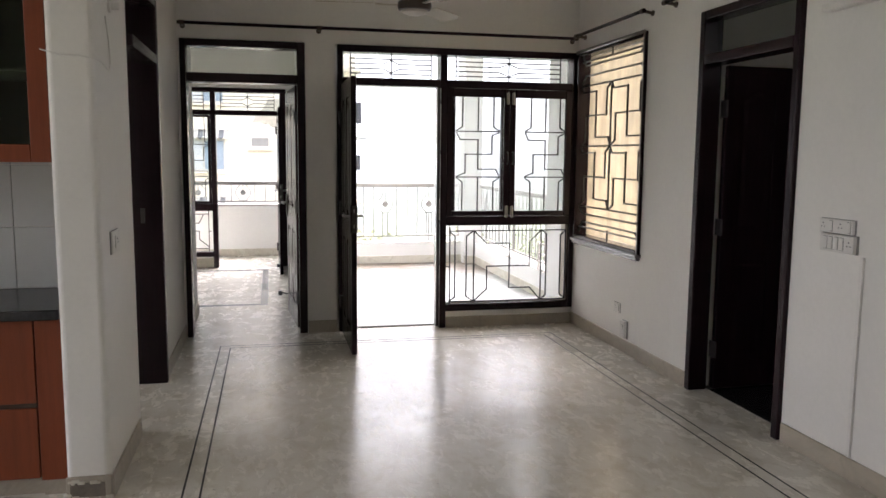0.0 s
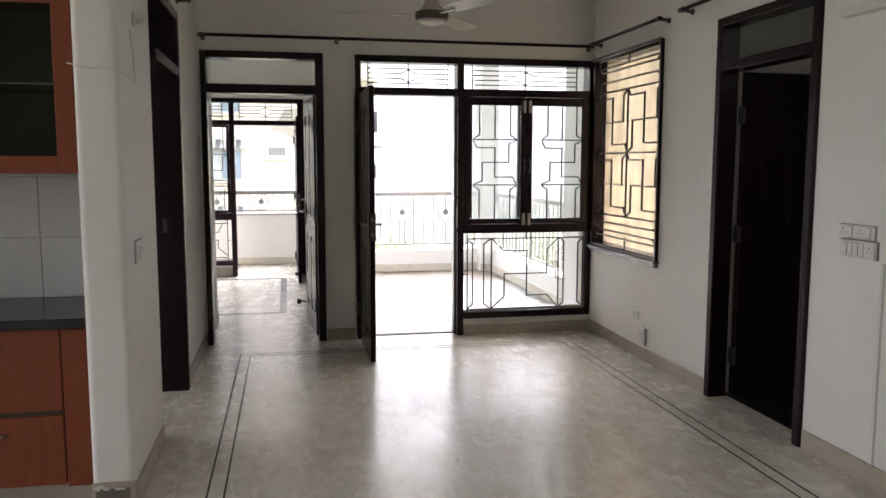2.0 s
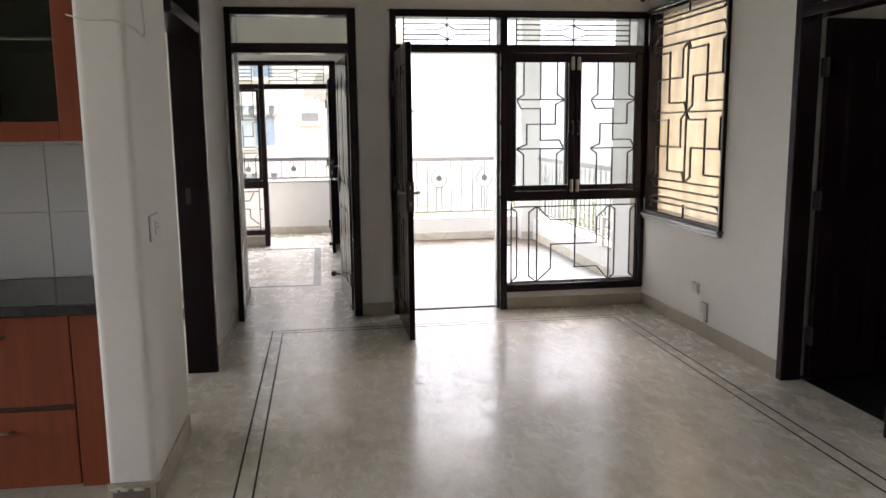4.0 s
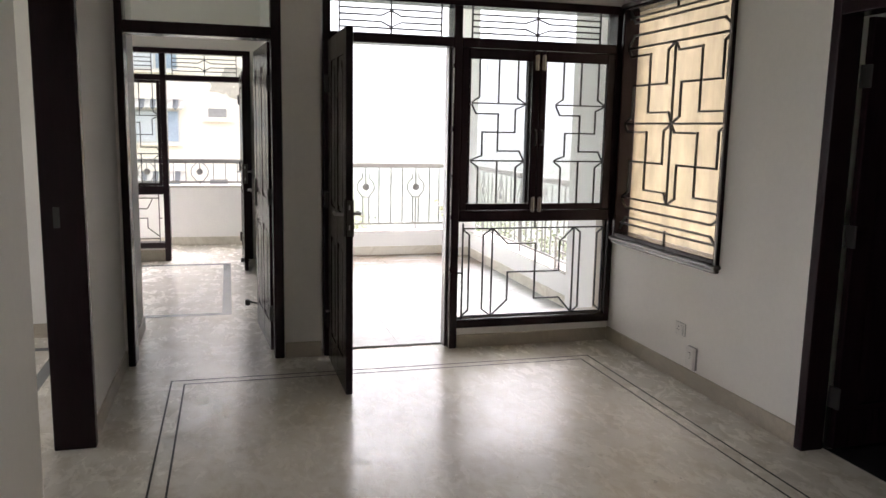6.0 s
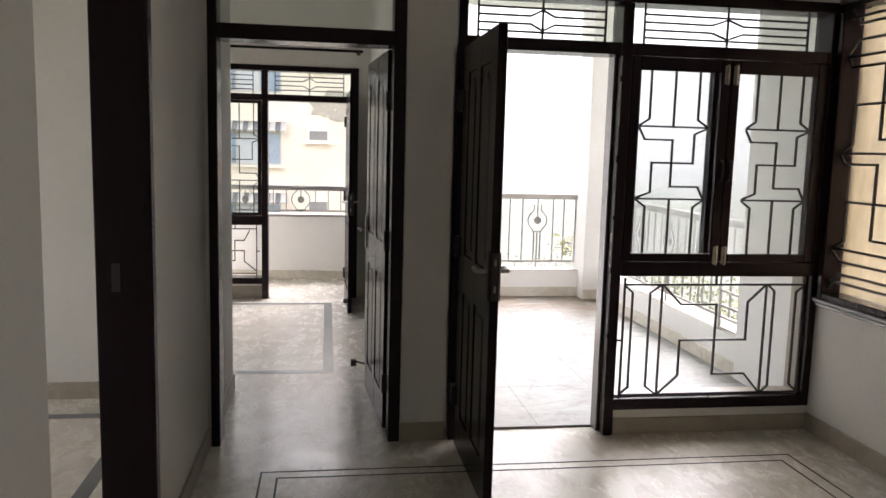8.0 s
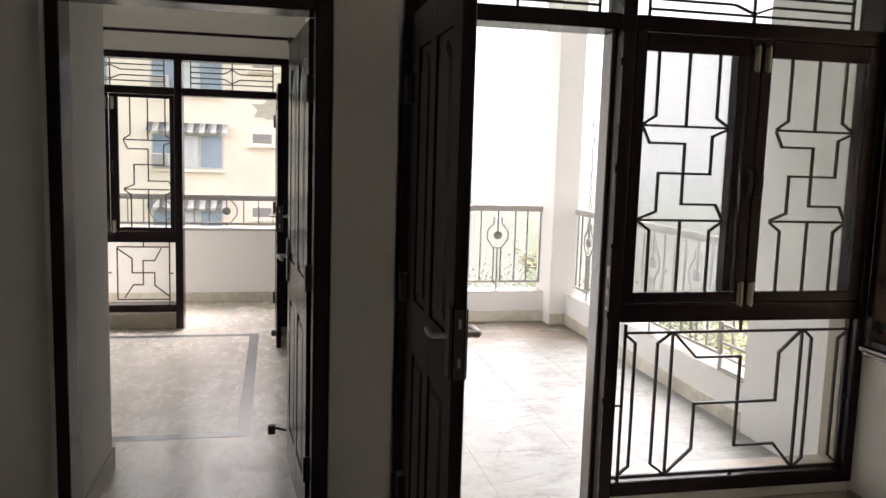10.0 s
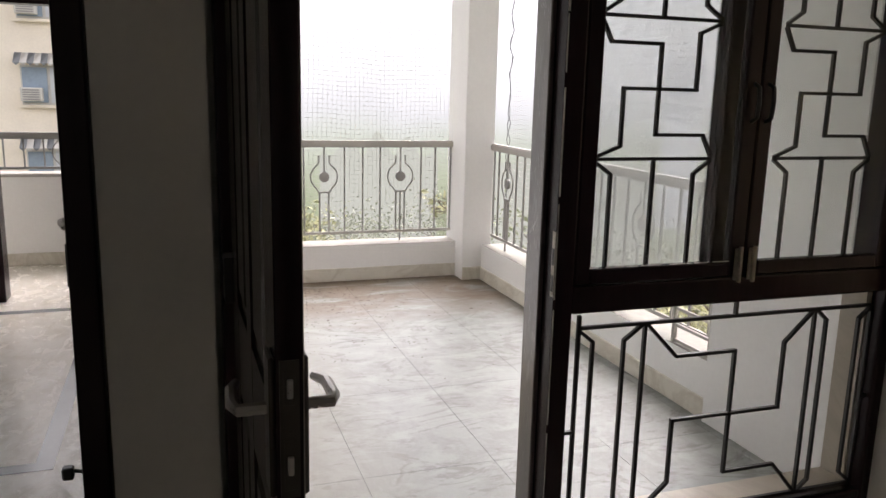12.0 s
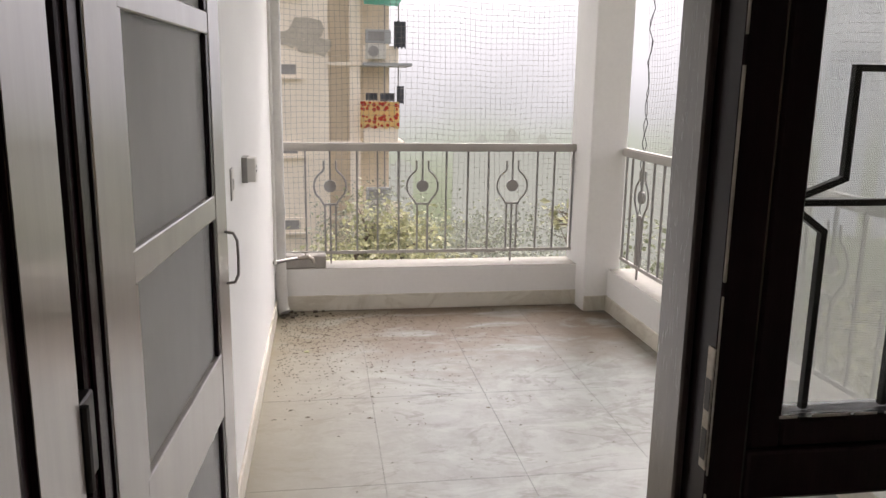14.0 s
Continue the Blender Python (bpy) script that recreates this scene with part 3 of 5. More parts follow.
def hall_unit():
    win = thing("window_1", (1.5, 6.3, 0), "dark wooden balcony door frame with grilled shutters and transoms", "window", kind="structure")
    y0, y1 = 6.285, 6.44
    frame_bars([(0.510, 0.556, y0, 6.345, 0, 2.27), (0.556, 2.498, y0, y1, 2.216, 2.27), (1.332, 1.388, y0, y1, 0, 2.216), (2.458, 2.498, y0, y1, 0.137, 2.216),
                (0.556, 1.332, y0, y1, 1.962, 2.022), (1.388, 2.458, y0, y1, 1.962, 2.022), (1.388, 2.458, y0, y1, 0.137, 0.196), (1.388, 2.458, y0, y1, 0.850, 0.925)], win)
    # right stop bead painted greyer for the outdoor light it faces
    part("door_stop_bead", boxes((1.318, 1.3318, 6.350, 6.436, 0.001, 1.961), bev=0.003), WOOD_EDGE, win, "greyer stop bead of the door jamb, outdoor light in its tone")
    part("door_stop_bead", boxes((0.5562, 0.562, 6.306, 6.344, 0.001, 1.961), bev=0.003), WOOD, win)
    # varnish rubbed off the arris of the mullion, and the strike plate let into it
    r9 = random.Random(9)
    z = 0.0
    while z < 1.95:
        h = r9.uniform(0.10, 0.34)
        q = r9.uniform(0.002, 0.0045)
        part("worn_arris", boxes((1.3312, 1.3312 + q, 6.2838, 6.2838 + q, z, min(1.955, z + h))), CHIPPED, win, "pale wood bared along the jamb edge")
        z += h + r9.uniform(0.0, 0.05)
    part("strike_plate", boxes((1.3300, 1.3318, 6.2885, 6.306, 0.90, 1.07)), BRASS, win, "metal strike plate")
    for hz in (0.935, 1.005):
        part("strike_hole", boxes((1.3292, 1.3300, 6.291, 6.304, hz - 0.022, hz + 0.022)), DARKPLASTIC, win)
    # plaster smeared along the shutter rebate
    x = 1.43
    while x < 1.86:
        w = r9.uniform(0.02, 0.07)
        part("putty_smear", boxes((x, min(1.865, x + w), 6.2846, 6.2864, 0.9705, 0.9705 + r9.uniform(0.002, 0.006))), CHIPPED, win, "dry white putty smear")
        x += w + r9.uniform(0.005, 0.03)
    # pale painted ledge behind the lower grill
    part("ledge", boxes((1.389, 2.457, 6.335, 6.43, 0.1962, 0.206)), SKIRT, win, "pale stone ledge")
    part("reveal", boxes((2.437, 2.4578, 6.335, 6.43, 0.206, 0.849)), SKIRT, win, "pale reveal board")
    shutter(1.390, 1.917, 0.927, 1.960, 6.287, win, 1.436, 1.868, 0.968, 1.894, 1.895)
    shutter(1.920, 2.457, 0.927, 1.960, 6.287, win, 1.966, 2.400, 0.968, 1.894, 1.942)
    grill_on_y(SHUTTER_GRILL, 6.405, 1.49, 1.865, 0.93, 1.958, win)
    grill_on_y(SHUTTER_GRILL, 6.405, 2.085, 2.445, 0.93, 1.958, win)
    frame_bars([(1.3885, 1.478, 6.375, 6.439, 0.926, 1.961), (1.875, 1.925, 6.375, 6.439, 0.926, 1.961)], win, "outer_stile")
    grill_on_y(LOWER_GRILL, 6.312, 1.424, 2.432, 0.212, 0.803, win)
    for x0, x1 in ((0.557, 1.331), (1.389, 2.457)):
        grill_on_y(TRANSOM_GRILL, 6.37, x0, x1, 2.023, 2.215, win, 0.009)
        pane("transom_glass", (x0, x1, 6.405, 6.409, 2.023, 2.215), GLASS, win)
    pane("wire_gauze", (1.385, 2.46, 6.428, 6.430, 0.927, 1.960), GAUZE, win, "fine wire insect gauze")
    return win


hall_unit()


def east_window():
    win = thing("window_2", (2.5, 5.7, 0.735), "dark wooden window with black grill and amber film glass", "window", kind="structure")
    x0, x1 = 2.475, 2.62
    frame_bars([(x0, x1, 5.062, 5.088, 0.737, 2.272), (x0, x1, 6.225, 6.262, 0.737, 2.272), (x0, x1, 5.088, 6.225, 2.232, 2.272), (x0, x1, 5.088, 6.225, 0.737, 0.775)], win)
    bm = boxes((2.455, 2.51, 5.045, 6.27, 0.722, 0.745), bev=0.006)
    part("sill", bm, WOOD_EDGE, win)
    part("sill_moulding", boxes((2.468, 2.5, 5.055, 6.265, 0.700, 0.7215), bev=0.005), WOOD_EDGE, win)
    frame_bars([(2.466, 2.4745, 5.048, 5.07, 0.746, 2.278), (2.466, 2.4745, 5.07, 6.27, 2.252, 2.278)], win, "moulding", WOOD_EDGE)
    ya, yb, za, zb = 6.222, 5.092, 0.785, 2.228
    to = lambda p: (ya + (yb - ya) * p[0], zb - (zb - za) * p[1])
    place = lambda a, b, n: Vector((2.515 + n, a, b))
    cell_a = [(0, 0), (0.07, 0.11), (0.5, 0.11), (0.5, 0.86), (0.93, 0.86), (1, 1)]
    cell_b = [(1, 0), (0.86, 0.09), (0.86, 0.5), (0.15, 0.5), (0.15, 0.91), (0, 1)]
    paths = [[(0, 0.165), (1, 0.165)], [(0, 0.5), (1, 0.5)], [(0, 0.84), (1, 0.84)], [(0.5, 0.165), (0.5, 0.84)], [(0.5, -0.01), (0.5, 0.03)], [(0.5, 0.95), (0.5, 1.01)],
             [(0, 0.0), (0.06, 0.055), (0.92, 0.055), (1, 0.0)], [(0, 0.155), (0.06, 0.11), (0.92, 0.11), (1, 0.155)],
             [(0, 0.85), (0.06, 0.885), (0.92, 0.885), (1, 0.85)], [(0, 0.99), (0.06, 0.93), (0.92, 0.93), (1, 0.99)], [(0.0, 0.03), (1.0, 0.03)], [(0, 0.96), (1, 0.96)], [(0.988, -0.01), (0.988, 1.01)]]
    for u0 in (0, 0.5):
        for v0, v1 in ((0.165, 0.5), (0.5, 0.84)):
            for cell in (cell_a, cell_b):
                paths.append([(u0 + 0.5 * u, v0 + (v1 - v0) * v) for u, v in cell])
    grill([[to(p) for p in path] for path in paths], place, win, 0.012, 0.012)
    pane("amber_glass", (2.575, 2.579, 5.10, 6.215, 0.776, 2.230), AMBER, win, "yellowed amber film on the glass")


east_window()


def panelled_leaf(name, width, height, label, group="", plates=True, outer=None, hinge_stile=0.10, knuckle=0.012):
    """A wooden door leaf with four raised panels, hinged on its own z axis, closed along +x; its face is at y = 0 and y = -0.036."""
    leaf = thing(name, (0, 0, 0), label, "door", group)
    st = 0.10
    zs = (0.18, 0.80, 0.98, height - 0.13)
    bm = boxes((0, width, -0.030, -0.006, 0.006, height))
    part("core_panel", bm, WOOD, leaf)
    bm = bmesh.new()
    mid = width / 2
    for x0, x1 in ((0, hinge_stile), (width - st, width), (mid - 0.04, mid + 0.04)):
        box(bm, x0, x1, -0.036, 0.0, 0.006, height, 0.002)
    for z0, z1 in ((0.0061, zs[0]), (zs[1], zs[2]), (zs[3], height - 0.0005)):
        for x0, x1 in ((hinge_stile, mid - 0.04), (mid + 0.04, width - st)):
            box(bm, x0, x1, -0.0355, -0.0005, z0, z1)
    part("leaf_frame", bm, WOOD, leaf)
    outer = outer or WOOD
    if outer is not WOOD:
        # weather side paled: grazing sheen on the varnish put into its colour
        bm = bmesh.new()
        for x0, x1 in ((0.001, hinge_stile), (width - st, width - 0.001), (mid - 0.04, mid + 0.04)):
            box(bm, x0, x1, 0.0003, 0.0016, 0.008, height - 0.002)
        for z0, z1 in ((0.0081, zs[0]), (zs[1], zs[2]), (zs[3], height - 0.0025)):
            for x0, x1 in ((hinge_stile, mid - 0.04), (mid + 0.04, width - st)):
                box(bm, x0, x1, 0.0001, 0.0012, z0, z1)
        part("pale_sheen_face", bm, outer, leaf, "pale glossy weather side of the door, sheen in its colour")
    for x0, x1 in ((hinge_stile + 0.02, mid - 0.06), (mid + 0.06, width - st - 0.02)):
        for z0, z1 in ((zs[0] + 0.025, zs[1] - 0.025), (zs[2] + 0.025, zs[3] - 0.025)):
            for ya, yb in ((-0.0055, 0.0), (-0.036, -0.0305)):
                b2 = bmesh.new()
                xm = (x0 + x1) / 2
                rim = [(x0, z0), (x1, z0), (x1, z1 - 0.05), (xm + 0.02, z1), (xm - 0.02, z1), (x0, z1 - 0.05)] if z0 > 0.8 else [(x0, z0), (x1, z0), (x1, z1), (x0, z1)]
                inner = [(xm + (x - xm) * 0.72, (z0 + z1) / 2 + (z - (z0 + z1) / 2) * 0.95) for x, z in rim]
                base_y, top_y = (ya, yb) if ya > -0.02 else (yb, ya)
                lo = [b2.verts.new((x, base_y, z)) for x, z in rim]
                hi = [b2.verts.new((x, top_y, z)) for x, z in inner]
                b2.faces.new(hi)
                b2.faces.new(lo[::-1])
                for k in range(len(lo)):
                    b2.faces.new((lo[k], lo[(k + 1) % len(lo)], hi[(k + 1) % len(lo)], hi[k]))
                part("raised_panel", b2, outer if ya > -0.02 else WOOD, leaf)
    if plates:
        lx, lz = width - 0.035, 0.97
        for s, yy in ((1, 0.0), (-1, -0.036)):
            b2 = bmesh.new()
            box(b2, lx - 0.024, lx + 0.03, min(yy, yy + s * 0.008), max(yy, yy + s * 0.008), lz - 0.098, lz + 0.098, 0.003)
            plate = part("lock_plate", b2, DARKBRASS, leaf, "dark bronze lock plate")
            b2 = bmesh.new()
            yo = yy + s * 0.045
            tube(b2, [(lx, yy, lz + 0.02), (lx, yo, lz + 0.02), (lx - 0.02, yo + s * 0.006, lz + 0.02), (lx - 0.07, yo + s * 0.004, lz + 0.023), (lx - 0.115, yo - s * 0.006, lz + 0.015)],
                 [0.009, 0.009, 0.009, 0.0085, 0.007])
            part("lever_handle", b2, STEEL, plate, "curved metal lever handle", True)
        b2 = boxes((width, width + 0.002, -0.031, -0.005, lz - 0.096, lz + 0.096))
        part("latch_face", b2, DARKBRASS, leaf, "metal latch face")
        for z0, z1 in ((0.035, 0.082), (-0.085, -0.012)):
            part("latch_plate", boxes((width + 0.002, width + 0.003, -0.026, -0.010, lz + z0, lz + z1), bev=0.0004), DARKBRASS, leaf, "worn metal latch plate")
            zm = lz + (z0 + z1) / 2
            part("latch", boxes((width + 0.003, width + 0.009, -0.022, -0.014, zm - 0.013, zm + 0.013), bev=0.0015), STEEL, leaf)
    for z in (0.25, 1.0, height - 0.25):
        b2 = bmesh.new()
        box(b2, -knuckle, -0.0005, -0.052, -0.001, z - 0.05, z + 0.05, 0.002)
        tube(b2, [(-0.008, 0.003, z - 0.05), (-0.008, 0.003, z + 0.05)], 0.006)
        part("hinge", b2, IRON, leaf)
    return leaf


def set_leaf(leaf, x, y, direction, flip=False):
    """Hinge at (x, y); direction in degrees from +x."""
    leaf.matrix_basis = pose(x, y, 0.004, 0, 0, direction)


leaf = panelled_leaf("door_leaf", 0.722, 1.953, "dark varnished panelled wooden door, sheen-paled outside, standing open into the hall", outer=WOOD_SHEEN, hinge_stile=0.13, knuckle=0.062)
set_leaf(leaf, 0.566, 6.222, -89.6)
leaf = panelled_leaf("door_leaf", 0.752, 1.953, "dark varnished panelled wooden door, open against the bedroom wall")
set_leaf(leaf, 0.187, 6.46, 94.5)
leaf3 = copy_thing(leaf, pose(2.625, 4.31, 0.008, 0, 0, 3))
leaf3["label"] = "dark panelled door, open into an unlit room"
leaf4 = copy_thing(leaf, pose(0.105, 10.10, 0.004, 0, 0, -89))
leaf4["label"] = "dark wooden balcony door, open into the bedroom"


def door_stop(at, along):
    b = bmesh.new()
    x, y, z = at
    tube(b, [(x, y, z), (x - 0.05, y + along * 0.005, z + 0.012)], 0.006)
    d = thing("door_stopper", at, "small black door stopper on the door leaf", "door stopper")
    part("arm", b, IRON, d)
    b = boxes((x - 0.085, x - 0.05, y - 0.018, y + 0.018, z - 0.012, z + 0.03), bev=0.006)
    part("rubber_head", b, DARKPLASTIC, d)


door_stop((0.125, 7.10, 0.18), 1)
door_stop((0.13, 9.42, 0.10), 1)


def transom_frame(name, at, label, bars, glass, **kw):
    d = thing(name, at, label, "door frame", kind="structure")
    frame_bars(bars, d, "frame_bar")
    if glass:
        pane("transom_glass", glass, GLASS, d)
    return d


transom_frame("door_1", (-0.2, 6.3, 0), "dark varnished door frame with a clear glass transom",
              [(-0.658, -0.615, 6.285, 6.44, 0, 2.272), (0.202, 0.262, 6.285, 6.44, 0, 2.272), (-0.615, 0.202, 6.285, 6.44, 2.22, 2.272), (-0.615, 0.202, 6.285, 6.44, 1.955, 2.025)],
              (-0.614, 0.201, 6.36, 6.364, 2.026, 2.219))
transom_frame("door_2", (2.5, 3.95, 0), "dark varnished door frame with a dusty glass transom",
              [(2.478, 2.60, 3.44, 3.493, 0, 2.272), (2.478, 2.60, 4.307, 4.36, 0, 2.272), (2.478, 2.60, 3.493, 4.307, 2.22, 2.272), (2.478, 2.60, 3.493, 4.307, 1.962, 2.02)],
              (2.56, 2.564, 3.494, 4.306, 2.021, 2.219))
d3 = transom_frame("door_3", (-0.675, 4.6, 0), "dark varnished doorway frame with a glass transom",
                   [(-0.83, -0.70, 4.172, 4.21, 0, 2.327), (-0.83, -0.655, 5.055, 5.11, 0, 2.327), (-0.83, -0.655, 4.21, 5.055, 2.275, 2.327), (-0.83, -0.655, 4.21, 5.055, 1.945, 2.0)],
                   (-0.75, -0.746, 4.211, 5.054, 2.001, 2.274))
part("strike_plate", boxes((-0.78, -0.755, 5.051, 5.055, 1.0, 1.09)), IRON, d3)


def mesh_door(at, direction, w=0.75, sh=0.11, group="gauze doors"):
    """A light outer door of wood with wire gauze in its panels."""
    h, st = 1.955, 0.11
    d = thing("gauze_door", (0, 0, 0), "glossy brown wooden door with dusty wire-gauze panels, open outwards", "door", group)
    bm = bmesh.new()
    box(bm, 0, sh, -0.03, 0, 0.006, h, 0.003)
    box(bm, w - st, w, -0.03, 0, 0.006, h, 0.003)
    rails = ((0.007, 0.20), (0.69, 0.832), (1.122, 1.17), (1.488, 1.53), (h - 0.09, h - 0.001))
    for z0, z1 in rails:
        box(bm, sh, w - st, -0.029, -0.001, z0, z1, 0.002)
    # outer door wood paled: sky sheen on its gloss is in the colour
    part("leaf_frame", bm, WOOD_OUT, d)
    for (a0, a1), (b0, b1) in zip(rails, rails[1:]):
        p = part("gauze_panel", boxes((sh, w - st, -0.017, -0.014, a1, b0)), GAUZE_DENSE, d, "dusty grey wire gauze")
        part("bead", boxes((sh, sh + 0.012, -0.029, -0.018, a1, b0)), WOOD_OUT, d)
        part("bead", boxes((w - st - 0.024, w - st, -0.0285, -0.018, a1, b0), bev=0.003), WOOD, d, "dark glazing bead")
    part("hinge_edge", boxes((-0.003, 0.0, -0.0285, -0.0015, 0.008, h - 0.004)), WOOD, d, "dark door edge")
    b2 = bmesh.new()
    x = w - 0.03
    tube(b2, [(x, -0.03, 0.965), (x, -0.048, 0.968), (x, -0.056, 0.985), (x, -0.057, 1.02), (x, -0.056, 1.06), (x, -0.048, 1.077), (x, -0.03, 1.08)], 0.0033)
    part("pull_handle", b2, STEEL, d, "bent metal pull handle", True)
    d.matrix_basis = pose(at[0], at[1], 0.004, 0, 0, direction)
    return d


mesh_door((0.5365, 6.352, 0), 86, 0.782, 0.125)
mesh_door((0.115, 10.275, 0), 88)


def bedroom_unit():
    win = thing("window_3", (-0.6, 10.12, 0), "dark wooden balcony door frame with grilled window in the bedroom", "window", kind="structure")
    y0, y1 = 10.105, 10.26
    frame_bars([(-1.748, 0.188, y0, y1, 2.16, 2.213), (-0.72, -0.66, y0, y1, 0, 2.16), (0.11, 0.188, y0, y1, 0, 2.16), (-1.748, -1.69, y0, y1, 0.14, 2.16),
                (-0.66, 0.11, y0, y1, 1.885, 1.945), (-1.69, -0.72, y0, y1, 1.885, 1.945), (-1.69, -0.72, y0, y1, 0.14, 0.2), (-1.69, -0.72, y0, y1, 0.71, 0.80)], win)
    shutter(-1.205, -0.722, 0.802, 1.883, 10.107, win, -1.14, -0.755, 0.83, 1.855, -1.18)
    shutter(-1.688, -1.21, 0.802, 1.883, 10.107, win, -1.645, -1.275, 0.83, 1.855, -1.235)
    grill_on_y(SHUTTER_GRILL, 10.2, -1.12, -0.745, 0.80, 1.88, win)
    grill_on_y(SHUTTER_GRILL, 10.2, -1.66, -1.24, 0.80, 1.88, win)
    grill_on_y(PANEL_GRILL, 10.14, -1.17, -0.77, 0.24, 0.67, win)
    grill_on_y(PANEL_GRILL, 10.14, -1.66, -1.245, 0.24, 0.68, win)
    for x0, x1 in ((-0.658, 0.108), (-1.688, -0.722)):
        grill_on_y(TRANSOM_GRILL, 10.17, x0, x1, 1.946, 2.159, win, 0.009)
        pane("transom_glass", (x0, x1, 10.2, 10.204, 1.946, 2.159), GLASS, win)


bedroom_unit()


# ---- curtain rods ----
def curtain_rod(pts, ends, label):
    r = thing("curtain_rod", pts[0], label, "curtain rod", "dark curtain rods")
    part("rod", tube(bmesh.new(), pts, 0.0125, 10), WOOD, r, "", True)
    for p, wall in ends:
        b = bmesh.new()
        p, wall = Vector(p), Vector(wall)
        tube(b, [wall, p], 0.011)
        tube(b, [wall, wall + (p - wall) * 0.12], 0.019, 12)
        along = (Vector(pts[1]) - Vector(pts[0])).normalized()
        tube(b, [p - along * 0.02, p + along * 0.02], 0.0165, 12)
        part("bracket", b, FANRING, r, "dark turned bracket", True)
    return r


curtain_rod([(-0.66, 6.22, 2.375), (2.46, 6.22, 2.375)], [((x, 6.22, 2.375), (x, 6.3, 2.36)) for x in (-0.63, 0.37, 2.44)], "dark curtain rod above the balcony door")
curtain_rod([(2.42, 6.19, 2.385), (2.42, 4.97, 2.385)], [((2.42, y, 2.385), (2.5, y, 2.375)) for y in (6.15, 5.0)], "dark curtain rod above the amber window")
curtain_rod([(2.42, 4.72, 2.385), (2.42, 3.3, 2.385)], [((2.42, y, 2.385), (2.5, y, 2.375)) for y in (4.69, 3.35)], "dark curtain rod above the hall door")
curtain_rod([(-0.60, 3.95, 2.42), (-0.60, 5.22, 2.42)], [((-0.60, y, 2.42), (-0.675, y, 2.41)) for y in (4.0, 5.18)], "dark curtain rod above the side doorway")
curtain_rod([(-1.35, 10.03, 2.36), (0.22, 10.03, 2.36)], [((x, 10.03, 2.36), (x, 10.12, 2.35)) for x in (-1.25, 0.18)], "dark curtain rod in the bedroom")


# ---- ceiling fan ----
def ceiling_fan(x, y, z):
    f = thing("ceiling_fan", (x, y, CEIL_Z), "cream three-blade ceiling fan with brown motor ring", "fan")
    b = lathe(bmesh.new(), [(0.001, 0), (0.05, -0.005), (0.055, -0.03), (0.02, -0.07), (0.012, -0.075)], (x, y, CEIL_Z), 20)
    part("canopy", b, FANBODY, f, "", True)
    part("down_rod", tube(bmesh.new(), [(x, y, CEIL_Z - 0.07), (x, y, z + 0.14)], 0.011, 12), IRON, f, "", True)
    b = lathe(bmesh.new(), [(0.012, 0.15), (0.03, 0.145), (0.04, 0.11), (0.055, 0.07), (0.075, 0.045), (0.08, 0.03)], (x, y, z), 28)
    part("motor_cover", b, FANBODY, f, "", True)
    b = lathe(bmesh.new(), [(0.08, 0.032), (0.102, 0.028), (0.106, 0.0), (0.098, -0.02), (0.085, -0.024)], (x, y, z), 32)
    part("motor_ring", b, FANRING, f, "brown enamelled motor ring", True)
    b = lathe(bmesh.new(), [(0.084, -0.022), (0.078, -0.034), (0.05, -0.046), (0.002, -0.05)], (x, y, z), 28)
    part("bottom_cap", b, FANBODY, f, "", True)
    for deg in (174, 294, 54):
        b = bmesh.new()
        box(b, 0.09, 0.24, -0.016, 0.016, -0.006, 0.0, 0.002)
        rows = []
        for i in range(9):
            s = i / 8
            r = 0.20 + 0.40 * s
            w = 0.052 + 0.018 * s if i < 8 else 0.045
            rows.append([b.verts.new((r, q * w, 0.004 - q * w * 0.19 + k * 0.003)) for q, k in ((-1, 0), (1, 0), (1, 1), (-1, 1))])
        for a, c in zip(rows, rows[1:]):
            for j in range(4):
                b.faces.new((a[j], a[(j + 1) % 4], c[(j + 1) % 4], c[j]))
        b.faces.new(rows[0])
        b.faces.new(rows[-1][::-1])
        bmesh.ops.transform(b, matrix=pose(x, y, z + 0.012, 0, 0, deg), verts=b.verts)
        part("blade", b, FANBODY, f)


ceiling_fan(0.875, 4.95, 2.33)


